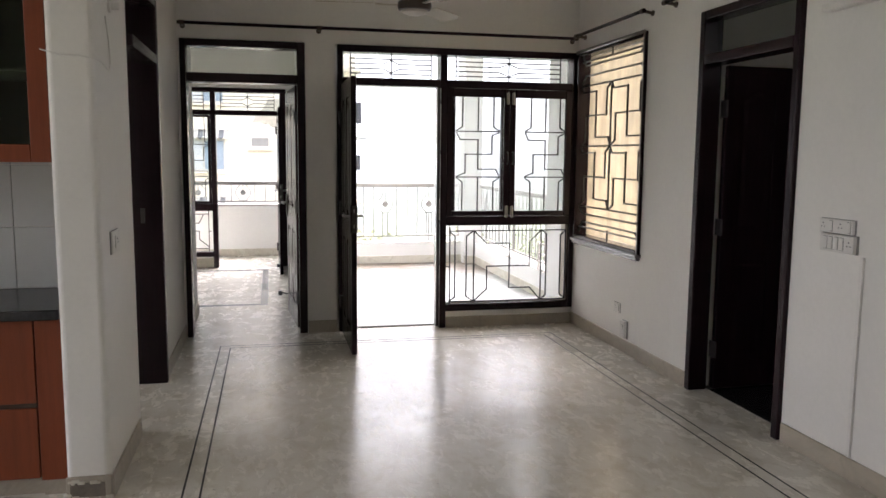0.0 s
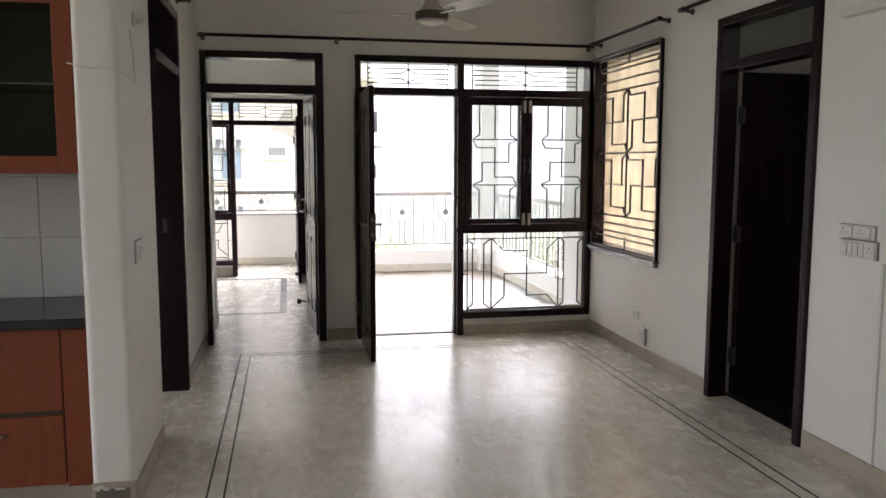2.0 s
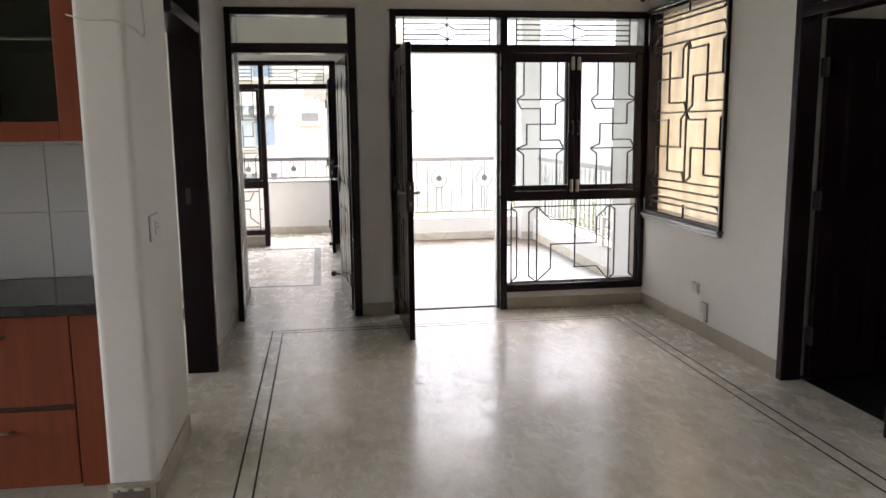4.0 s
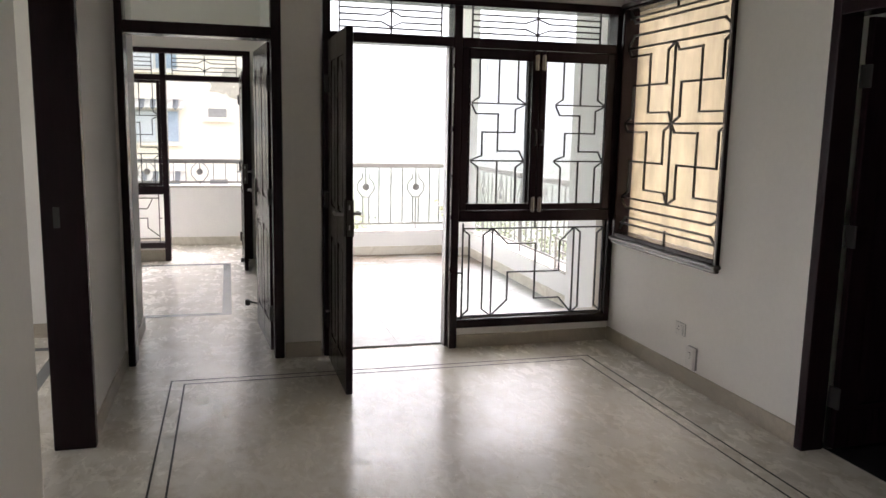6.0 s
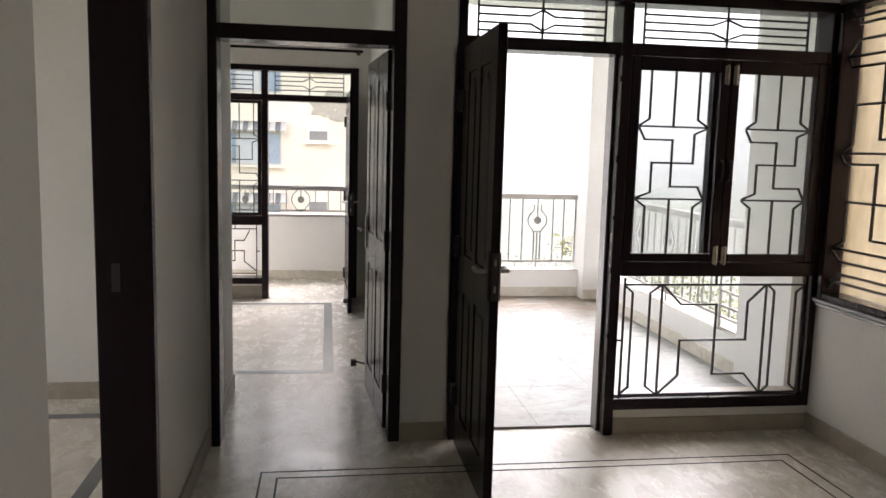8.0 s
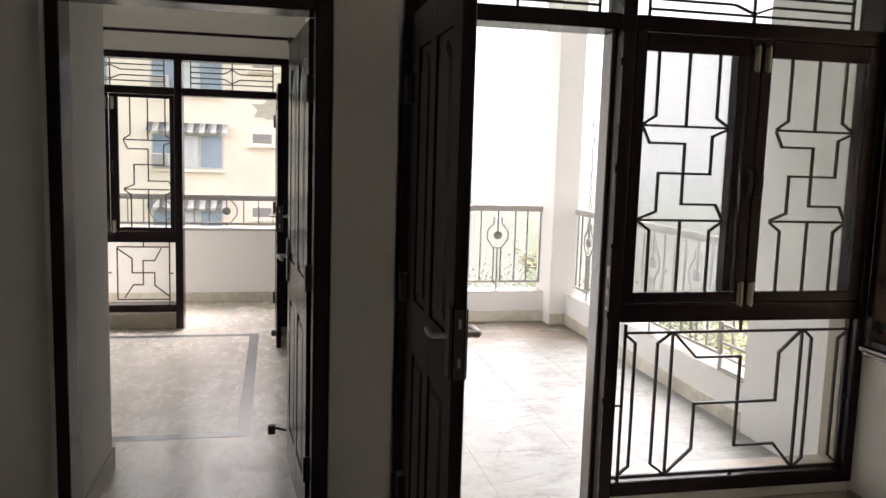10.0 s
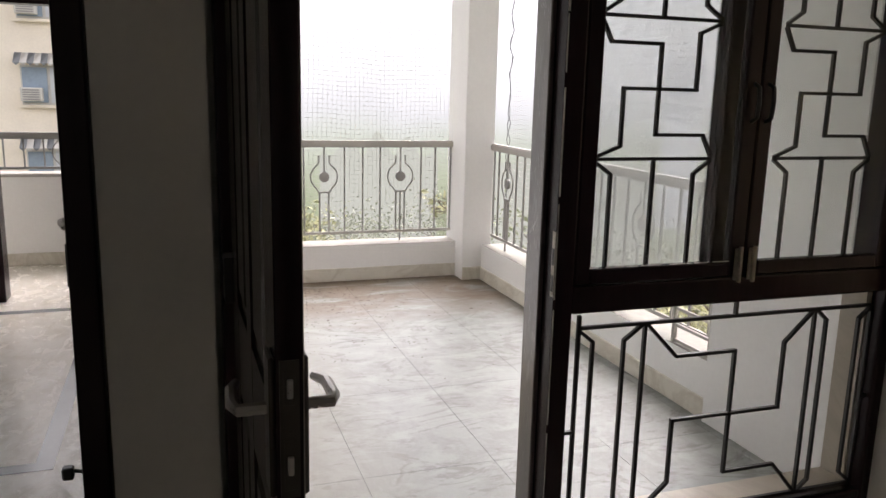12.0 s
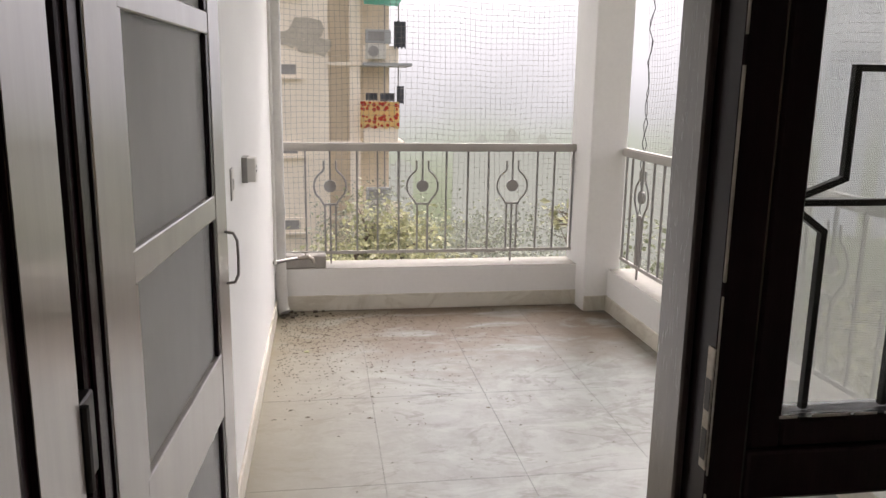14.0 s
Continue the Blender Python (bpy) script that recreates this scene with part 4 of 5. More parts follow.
# ---- sockets and switches ----
def switch_plate(name, at, w, h, normal, label, keys, boxy=0.02):
    """normal: +1 faces +x, -1 faces -x."""
    x, y, z = at
    s = thing(name, at, label, "switch")
    xa, xb = sorted((x, x + normal * boxy))
    b = boxes((xa, xb, y - w / 2, y + w / 2, z - h / 2, z + h / 2), bev=0.003)
    part("plate", b, PLASTIC, s)
    # grey rim added so the plate stands out from the wall
    xa, xb = sorted((x, x + normal * boxy * 0.4))
    part("plate_outline", boxes((xa, xb, y - w / 2 - 0.002, y + w / 2 + 0.002, z - h / 2 - 0.002, z + h / 2 + 0.002)), GREYRAIL, s, "grey rim that outlines the plate")
    for ky, kz, kw, kh, kind in keys:
        xs = x + normal * boxy
        if kind == "key":
            xa, xb = sorted((xs - normal * 0.001, xs + normal * 0.0006))
            part("key_seam", boxes((xa, xb, y + ky - kw / 2 - 0.0015, y + ky + kw / 2 + 0.0015, z + kz - kh / 2 - 0.0015, z + kz + kh / 2 + 0.0015)), DARKPLASTIC, s)
            xa, xb = sorted((xs - normal * 0.001, xs + normal * 0.004))
            part("switch_key", boxes((xa, xb, y + ky - kw / 2, y + ky + kw / 2, z + kz - kh / 2, z + kz + kh / 2), bev=0.001), PLASTIC, s)
        else:
            for dy, dz, r in ((0, 0.011, 0.0035), (-0.01, -0.006, 0.0028), (0.01, -0.006, 0.0028)):
                b = lathe(bmesh.new(), [(r, -0.001), (r, 0.0012)], (xs, y + ky + dy, z + kz + dz), 10, "x")
                part("socket_hole", b, DARKPLASTIC, s)
    return s


switch_plate("switch_board", (2.5, 3.12, 1.123), 0.215, 0.062, -1, "white switch board with sockets on the wall", [(0.08, 0, 0, 0, "s"), (0.03, 0, 0.02, 0.045, "key"), (-0.03, 0, 0, 0, "s"), (-0.085, 0, 0.02, 0.045, "key")])
switch_plate("switch_board", (2.5, 3.10, 1.047), 0.215, 0.078, -1, "white switch board with a row of switches", [(d, 0, 0.022, 0.055, "key") for d in (0.07, 0.035, 0.0, -0.035)] + [(-0.08, 0, 0, 0, "s")], 0.028)
part("cable_trunk", boxes((2.486, 2.4995, 2.945, 2.965, 0.1, 1.0), bev=0.002), PLASTIC, None)
tagged(bpy.data.objects["cable_trunk"], "white plastic cable trunking running down the wall", "cable trunk")
switch_plate("wall_socket", (2.5, 5.385, 0.312), 0.10, 0.07, -1, "white wall socket above the skirting", [(0.015, 0, 0, 0, "s"), (-0.025, 0, 0.018, 0.045, "key")], 0.008)
switch_plate("modem_box", (2.5, 5.24, 0.175), 0.075, 0.125, -1, "small white plastic wall box by the skirting", [(0.0, 0.02, 0.02, 0.03, "key")], 0.03)
switch_plate("wall_switch", (-0.675, 3.64, 1.045), 0.16, 0.095, 1, "white switch and socket plate on the wall end", [(-0.02, 0, 0.018, 0.05, "key"), (0.02, 0, 0, 0, "s")], 0.012)
hold = thing("lamp_holder", (-0.675, 3.735, 2.05), "small white lamp holder on the wall with a loose wire", "lamp holder")
part("cap", lathe(bmesh.new(), [(0.03, 0), (0.03, 0.01), (0.02, 0.014), (0.018, 0.04), (0.015, 0.045)], (-0.675, 3.735, 2.05), 18, "x"), PLASTIC, hold, "", True)
wire = [(-0.87, 3.41, 1.82), (-0.80, 3.395, 1.80), (-0.73, 3.39, 1.80), (-0.672, 3.40, 1.79), (-0.670, 3.52, 1.79), (-0.668, 3.66, 1.77), (-0.667, 3.685, 1.80), (-0.668, 3.67, 1.90), (-0.67, 3.63, 1.99)]
solid("loose_wire", tube(bmesh.new(), wire, 0.003, 6), PLASTIC, "loose white wire hanging on the wall", "wire", smooth=True)
part("wall_lamp", boxes((2.44, 2.4995, 2.05, 3.26, 2.085, 2.118), bev=0.004), PLASTIC, None)
tagged(bpy.data.objects["wall_lamp"], "white tube light batten, switched off, on the wall", "tube light")


# ---- kitchen ----
def cabinet_front(x0, x1, z0, z1, y, name, parent, handle=True):
    b = boxes((x0, x1, y, y + 0.018, z0, z1), bev=0.002)
    p = part(name, b, LAMINATE, parent)
    if handle:
        xm, zh = x0 + (x1 - x0) * 0.5, z1 - 0.075
        h = bmesh.new()
        tube(h, [(xm - 0.06, y, zh), (xm - 0.055, y - 0.022, zh + 0.003), (xm, y - 0.028, zh + 0.006), (xm + 0.055, y - 0.022, zh + 0.003), (xm + 0.06, y, zh)], 0.006)
        part("handle", h, STEEL, p, "curved metal pull handle", True)


def kitchen():
    yf = 3.44
    for i, (x0, x1) in enumerate(((-1.53, -0.955), (-2.105, -1.535))):
        c = thing("base_cabinet", (x0, yf, 0), "cherry laminate kitchen drawer unit with metal handles", "cabinet", "kitchen base cabinets")
        part("body", boxes((x0, x1, yf + 0.02, 3.99, 0.086, 0.75)), LAMINATE, c)
        cabinet_front(x0, x1 - 0.004, 0.405, 0.752, yf, "drawer_front", c)
        cabinet_front(x0, x1 - 0.004, 0.086, 0.384, yf, "drawer_front", c)
        part("plinth", boxes((x0, x1, yf + 0.05, yf + 0.07, 0, 0.085)), SKIRT, c, "pale stone plinth")
        # dark strip stands in for the shade of the gap between drawers
        part("gap_shade_strip", boxes((x0, x1 - 0.004, yf + 0.010, yf + 0.0195, 0.383, 0.412)), FANRING, c, "dark strip for the shade in the drawer gap")
    c = thing("filler_panel", (-0.9, yf, 0), "cherry laminate end panel beside the drawers", "cabinet")
    part("panel", boxes((-0.953, -0.853, yf - 0.003, 3.98, 0.076, 0.752), bev=0.002), LAMINATE, c)
    part("plinth", boxes((-0.953, -0.853, yf + 0.03, yf + 0.05, 0, 0.075)), SKIRT, c, "pale stone plinth")
    solid("worktop", boxes((-2.3, -0.853, yf - 0.03, 3.985, 0.753, 0.795), bev=0.004), GRANITE, "polished black granite worktop", "worktop")
    for i in range(6):
        for j in range(5):
            x1 = -0.87 - 0.0 - i * 0.30 + (0.0 if i else 0.0)
            x0 = x1 - 0.297
            z0 = 0.797 + j * 0.285
            ti = setting("wall_tile", boxes((x0, x1, 3.988, 3.9995, z0, z0 + 0.282), bev=0.0012), GLAZED, "white glazed wall tile behind the worktop", "tile")
    for x0, x1 in ((-1.33, -0.853), (-1.80, -1.335)):
        c = thing("wall_cabinet", (x0, 3.68, 1.38), "cherry laminate wall cabinet with a glazed door", "cabinet", "kitchen wall cabinets")
        y = 3.43
        part("carcass", boxes((x0, x0 + 0.018, y + 0.02, 3.98, 1.385, 2.12), (x1 - 0.018, x1, y + 0.02, 3.98, 1.385, 2.12), (x0 + 0.018, x1 - 0.018, y + 0.02, 3.98, 1.385, 1.403),
                              (x0 + 0.018, x1 - 0.018, y + 0.02, 3.98, 2.102, 2.12)), LAMINATE, c)
        part("back_panel", boxes((x0 + 0.018, x1 - 0.018, 3.97, 3.98, 1.403, 2.102)), GLAZED, c, "pale back panel")
        fr = boxes((x0, x0 + 0.075, y, y + 0.018, 1.385, 2.12), (x1 - 0.075, x1 - 0.002, y, y + 0.018, 1.385, 2.12), (x0 + 0.075, x1 - 0.075, y, y + 0.018, 1.385, 1.455),
                   (x0 + 0.075, x1 - 0.075, y, y + 0.018, 2.05, 2.12), bev=0.002)
        dr = part("door", fr, LAMINATE, c)
        pane("glass_pane", (x0 + 0.075, x1 - 0.075, y + 0.008, y + 0.012, 1.455, 2.05), DUSTYGLASS, dr)
        part("shelf", boxes((x0 + 0.018, x1 - 0.018, y + 0.05, 3.96, 1.74, 1.748)), GLAZED, c, "glass shelf")
        h = bmesh.new()
        tube(h, [(x0 + 0.035, y, 1.49), (x0 + 0.035, y - 0.025, 1.50), (x0 + 0.035, y - 0.028, 1.545), (x0 + 0.035, y - 0.025, 1.59), (x0 + 0.035, y, 1.60)], 0.005)
        part("handle", h, STEEL, dr, "curved metal pull handle", True)
    c = thing("wall_cabinet", (-1.33, 3.5, 2.125), "cherry laminate loft cabinet", "cabinet")
    part("body", boxes((-1.80, -0.853, 3.42, 3.98, 2.123, 2.6), bev=0.003), LAMINATE, c)


kitchen()


# ---- balcony ----
setting("balcony_slab", boxes((0.42, 2.90, 6.36, 10.45, -0.2, -0.012), (-5.0, 0.30, 10.14, 11.4, -0.2, -0.001)), MARBLE, "marble-laid balcony slab", "floor")
setting("parapet_north", boxes((0.535, 2.48, 10.2, 10.42, -0.01, 0.268)), OUTWALL, "low white painted balcony kerb wall", "parapet")
setting("parapet_east", boxes((2.62, 2.84, 7.26, 10.03, -0.01, 0.268)), OUTWALL, "low white painted balcony kerb wall", "parapet")
setting("balcony_wall_east", boxes((2.60, 2.84, 6.45, 7.26, -0.01, CEIL_Z - 0.031)), OUTWALL, "white painted balcony end wall", "wall")
col = bmesh.new()
box(col, 2.465, 2.70, 10.03, 10.42, -0.01, CEIL_Z - 0.03, 0.008, 2)
setting("column", col, OUTWALL, "white painted square balcony column", "column")
for r in ((0.548, 2.468, 10.188, 10.2), (2.608, 2.62, 7.255, 10.02), (2.468, 2.70, 10.018, 10.03), (2.468, 2.48, 10.03, 10.188), (0.535, 0.547, 6.47, 10.19), (-4.9, 0.29, 11.238, 11.25)):
    bm = bmesh.new()
    box(bm, *r, 0.0, 0.098, bev=0.003)
    setting("baseboard", bm, SKIRT_OUT, "beige stone skirting of the balcony", "skirting")
# grey caps added: kerb tops darkened to offset the bright sky on them
KERBTOP_DIM = varied("dimmed_kerb_top", (0.38, 0.365, 0.325), 0.8, 0.25, 3.0, 30.0, 0.4).m
setting("kerb_cap", boxes((0.537, 2.478, 10.203, 10.42, 0.268, 0.271)), KERBTOP_DIM, "kerb top darkened against the sky light", "parapet")
setting("kerb_cap", boxes((2.623, 2.84, 7.262, 10.028, 0.268, 0.271)), KERBTOP_DIM, "kerb top darkened against the sky light", "parapet")
setting("parapet_bedroom", boxes((-4.9, 0.30, 11.25, 11.42, -0.001, 0.695)), OUTWALL, "solid white painted balcony parapet", "parapet")
setting("parapet_cap", boxes((-4.9, 0.30, 11.235, 11.435, 0.695, 0.72), bev=0.004), RAILPAINT, "cream painted parapet coping", "parapet")


def lyre(place, c, zt, zc, zb, s=1.0):
    """Two bowed rods round a disc: curled tips, wide belly, drawn in below."""
    out = []
    for q in (-1, 1):
        pts = [(c + q * 0.038 * s, zc + 0.160 * s), (c + q * 0.038 * s, zc + 0.112 * s), (c + q * 0.044 * s, zc + 0.096 * s)]
        for k in range(9):
            a = radians(52 - k * 13)
            pts.append((c + q * 0.100 * s * math.cos(a), zc + 0.102 * s * math.sin(a)))
        pts.append((c + q * 0.040 * s, zb))
        out.append(pts)
    return out


def railing(length, ornaments, bars, zt, zb, zc, label, to, mat, group="balcony railings"):
    """to(a, z, n): the point a along the rail at height z, n across it."""
    r = thing("railing", to(0, zb - 0.08, 0), label, "railing", group)
    b = bmesh.new()
    bar2d(b, [(0, zt - 0.024), (length, zt - 0.024)], to, 0.05, 0.055)
    bmesh.ops.bevel(b, geom=b.edges[:], offset=0.008, segments=2, affect="EDGES")
    part("handrail", b, mat, r)
    b = bmesh.new()
    bar2d(b, [(0, zb), (length, zb)], to, 0.02, 0.012)
    part("bottom_rail", b, mat, r)
    # on cream railings the grey rods carry their backlit shade in the colour
    for a in bars:
        b = bmesh.new()
        bar2d(b, [(a, zb), (a, zt - 0.05)], to, 0.011, 0.011)
        part("baluster", b, GREYRAIL, r)
    for k, c in enumerate(ornaments):
        b = bmesh.new()
        ring = [(c + 0.038 * math.cos(t), zc + 0.038 * math.sin(t)) for t in (2 * math.pi * i / 20 for i in range(20))]
        fr = [b.verts.new(to(a, z, -0.009)) for a, z in ring]
        bk = [b.verts.new(to(a, z, 0.009)) for a, z in ring]
        b.faces.new(fr)
        b.faces.new(bk[::-1])
        for i in range(20):
            b.faces.new((fr[i], fr[(i + 1) % 20], bk[(i + 1) % 20], bk[i]))
        part("ornament_disc", b, GREYRAIL, r, "round disc ornament")
        b = bmesh.new()
        bar2d(b, [(c, zc + 0.036), (c, zt - 0.05)], to, 0.011, 0.011)
        low = zc - 0.115
        for pts in lyre(to, c, zt - 0.02, zc, low):
            tube(b, [to(a, z, 0) for a, z in pts], 0.0062, 6)
        bar2d(b, [(c - 0.045, low), (c + 0.045, low)], to, 0.012, 0.012)
        foot = zb - 0.075 if k % 2 == 0 else zb
        bar2d(b, [(c - 0.034, low), (c - 0.034, zb)], to, 0.011, 0.011)
        bar2d(b, [(c + 0.034, low), (c + 0.034, zb)], to, 0.011, 0.011)
        if foot < zb:
            bar2d(b, [(c, low), (c, foot)], to, 0.011, 0.011)
        part("lyre_ornament", b, GREYRAIL, r, "lyre-shaped rod ornament")
    return r


railing(1.925, [0.322, 0.907, 1.495], [0.02, 0.17, 0.49, 0.62, 0.755, 1.06, 1.20, 1.335, 1.66, 1.775, 1.90], 1.04, 0.345, 0.77,
        "cream painted steel balcony railing with disc ornaments", lambda a, z, n: Vector((0.555 + a, 10.33 + n, z)), RAILPAINT)
railing(2.67, [0.28, 0.86, 1.45, 2.05], [0.03, 0.12, 0.44, 0.57, 0.70, 1.02, 1.16, 1.30, 1.61, 1.75, 1.89, 2.21, 2.35, 2.49, 2.64], 1.04, 0.345, 0.77,
        "cream painted steel railing along the balcony side", lambda a, z, n: Vector((2.69 + n, 10.02 - a, z)), RAILPAINT)
railing(5.0, [4.51 - 0.6 * k for k in range(8)], [4.51 - 0.6 * k + d for k in range(8) for d in (0.16, 0.30, 0.44) if 4.51 - 0.6 * k + d < 4.99], 1.03, 0.755, 0.878,
        "dark grey low railing on the bedroom balcony parapet", lambda a, z, n: Vector((-4.9 + a, 11.33 + n, z)), GREYRAIL)


def bird_net(name, to, wide, z0, z1, pitch):
    """Knotted netting of thin strands, slack between its ties."""
    b = bmesh.new()
    r = 0.0009
    def sag(u, v):
        return 0.02 * math.sin(3.1 * u + 1.3 * v) + 0.012 * math.sin(7.3 * v + 2.1 * u), 0.006 * math.sin(9 * u + 4 * v), 0.010 * math.sin(5 * u - 2 * v) + 0.004 * math.sin(17 * u + 5 * v)
    nu, nv = int(wide / pitch), int((z1 - z0) / pitch)
    def strand(pts):
        prev = None
        for p in pts:
            ring = [b.verts.new(p + Vector(o)) for o in ((r, 0, r), (-r, -r, 0), (0, r, -r))]
            if prev:
                for j in range(3):
                    b.faces.new((prev[j], prev[(j + 1) % 3], ring[(j + 1) % 3], ring[j]))
            prev = ring
    def at(u, v):
        n, du, dv = sag(u, v)
        return to(u + du, z0 + v + dv, n)
    for i in range(nu + 1):
        strand([at(i * pitch, (z1 - z0) * k / 24) for k in range(25)])
    for j in range(nv + 1):
        strand([at(wide * k / 24, j * pitch) for k in range(25)])
    me = bpy.data.meshes.new(name)
    b.to_mesh(me)
    b.free()
    me.materials.append(NETCORD)
    return new(name, me)


NETCORD = varied("net_cord", (0.30, 0.29, 0.27), 0.8, 0.1, 5, 50, 0).m
tagged(bird_net("bird_net", lambda u, z, n: Vector((0.545 + u, 10.40 + n, z)), 1.93, 0.28, 2.90, 0.034), "fine knotted bird netting across the balcony opening", "net")
tagged(bird_net("bird_net", lambda u, z, n: Vector((2.80 + n, 7.36 + u, z)), 2.66, 0.28, 2.90, 0.034), "fine knotted bird netting along the balcony side", "net")

# string of dead fairy lights by the column
pts = [(2.735 + 0.010 * math.sin(k * 1.7), 9.86 + 0.012 * math.cos(k * 2.3), 2.58 - 0.06 * k) for k in range(38)]
twin = [(2.735 - 0.012 * math.sin(k * 1.9 + 1.0), 9.86 + 0.014 * math.cos(k * 1.4), 2.57 - 0.06 * k) for k in range(33)]
cord = solid("hanging_cable", tube(tube(bmesh.new(), pts, 0.0024, 6), twin, 0.0022, 6), DARKPLASTIC, "twisted thin cable hanging beside the column", "cable", smooth=True)

# drain pipe, tap and socket on the balcony wall
pipe = thing("drain_pipe", (0.585, 10.12, 0), "white painted drain pipe in the balcony corner", "pipe")
part("pipe", tube(bmesh.new(), [(0.571, 10.13, 0.10), (0.571, 10.13, 2.9)], 0.033, 16), PIPE, pipe, "", True)
part("elbow", tube(bmesh.new(), [(0.571, 10.13, 0.17), (0.571, 10.13, 0.09), (0.577, 10.12, 0.05), (0.59, 10.10, 0.02)], [0.037, 0.037, 0.036, 0.035], 14), PIPE, pipe, "", True)
for z in (0.62, 1.75):
    part("clamp", tube(bmesh.new(), [(0.571, 10.13, z), (0.571, 10.13, z + 0.05)], 0.0365, 16), PIPE, pipe, "", True)
tap = thing("garden_tap", (0.60, 10.02, 0.38), "old metal tap on a thin pipe", "tap")
part("supply_pipe", tube(bmesh.new(), [(0.54, 9.95, 0.37), (0.62, 10.02, 0.37), (0.68, 10.06, 0.37)], 0.011, 10), STEEL, tap, "", True)
part("spout", tube(bmesh.new(), [(0.68, 10.06, 0.37), (0.74, 10.07, 0.375), (0.765, 10.07, 0.36), (0.77, 10.07, 0.335)], [0.016, 0.014, 0.012, 0.011], 10), BRASS, tap, "", True)
part("tap_key", boxes((0.70, 0.745, 10.055, 10.075, 0.40, 0.41), (0.718, 0.728, 10.06, 10.07, 0.37, 0.40), bev=0.002), BRASS, tap)
solid("thin_pipe", tube(bmesh.new(), [(0.552, 9.9, 0.37), (0.552, 9.93, 0.55), (0.55, 9.95, 0.62), (0.55, 9.96, 1.3), (0.552, 9.97, 2.9)], 0.009, 8), PIPE, "thin white water pipe on the wall", "pipe", smooth=True)
solid("stone_slab", boxes((0.575, 0.845, 10.205, 10.30, 0.2715, 0.352), bev=0.006), CEMENT, "rough grey stone piece on the kerb", "stone")
switch_plate("outdoor_socket", (0.535, 8.40, 1.082), 0.085, 0.09, 1, "white socket box on the balcony wall", [(0.0, 0, 0, 0, "s")], 0.05)
switch_plate("blank_plate", (0.535, 8.0, 1.075), 0.05, 0.10, 1, "small white plate on the balcony wall", [(0.0, 0, 0.02, 0.03, "key")], 0.008)

mf = thing("metal_frame", (2.64, 7.42, 0.268), "cream steel frame piece standing on the kerb", "metal frame")
for r in ((2.625, 2.645, 7.28, 7.30, 0.269, 0.56), (2.625, 2.645, 7.55, 7.57, 0.269, 0.56)):
    part("upright", boxes(r, bev=0.002), RAILPAINT, mf)
for z in (0.285, 0.36, 0.44, 0.545):
    part("crossbar", boxes((2.63, 2.642, 7.30, 7.55, z - 0.008, z + 0.008), bev=0.002), RAILPAINT, mf)
# crumbled skirting at the foot of the wall end
r5 = random.Random(5)
foot = thing("broken_skirting", (-0.78, 3.3875, 0), "crumbled skirting with bared brown mortar at the wall end", "skirting")
part("bared_mortar", boxes((-0.835, -0.70, 3.3845, 3.3875, 0.012, 0.072)), STAIN, foot, "bared brown mortar")
bm = bmesh.new()
for k in range(16):
    x0 = -0.86 + 0.165 * r5.random()
    q = r5.uniform(0.006, 0.02)
    z0 = r5.choice((0.068, 0.074, 0.001, 0.004)) if x0 > -0.845 else r5.uniform(0.0, 0.07)
    box(bm, x0, x0 + q * 1.6, 3.3875 - r5.uniform(0.004, 0.012), 3.3875, z0, z0 + q * 0.8, 0.002)
part("chip", bm, SKIRT_OUT, foot, "pale broken stone edge")
bm = bmesh.new()
for k in range(26):
    x0, y0 = 0.56 + 0.35 * r5.random() ** 2, 10.06 + 0.12 * r5.random()
    q = r5.uniform(0.008, 0.028)
    box(bm, x0, x0 + q, y0 - q, y0, 0.0, q * 0.4, 0.002)
solid("drain_muck", bm, DRY, "dark wet muck round the drain pipe foot", "muck", kind="stuff")

# litter on the balcony floor
b = bmesh.new()
rng = random.Random(7)
for k in range(1700):
    x, y = (0.58 + abs(rng.gauss(0, 0.5)), 10.1 - abs(rng.gauss(0, 0.6))) if k % 5 else (0.58 + abs(rng.gauss(0, 1.0)), 10.15 - abs(rng.gauss(0, 0.9)))
    if x > 2.5 or y < 7.0:
        continue
    s = rng.uniform(0.003, 0.0085) * (2.0 if rng.random() < 0.08 else 1)
    a = rng.uniform(0, 6.28)
    vs = [b.verts.new((x + s * math.cos(a + t) * q, y + s * math.sin(a + t) * q, 0.0015 + h)) for t, q, h in ((0, 1, 0), (1.6, 0.6, 0.002), (3.1, 1, 0.001), (4.7, 0.5, 0.003))]
    b.faces.new(vs)
solid("floor_litter", b, DRY, "scattered dry leaf crumbs and droppings on the balcony floor", "litter", kind="stuff")
solid("green_leaf", boxes((0.72, 0.745, 9.40, 9.425, 0.002, 0.006), bev=0.002), LEAF_YELLOW, "single fresh green leaf on the balcony floor", "leaf")

# ---- outside ----
GROUND_Z = -9.0
setting("ground", boxes((-400, 400, -400, 400, GROUND_Z - 0.5, GROUND_Z)), SOIL, "dull green and brown ground far below", "ground")
setting("wall_shaft", boxes((4.6, 4.8, 5.2, 7.0, GROUND_Z, 1.9), bev=0.02), SHAFTWALL, "pale yellow neighbouring wall beyond the window", "wall")


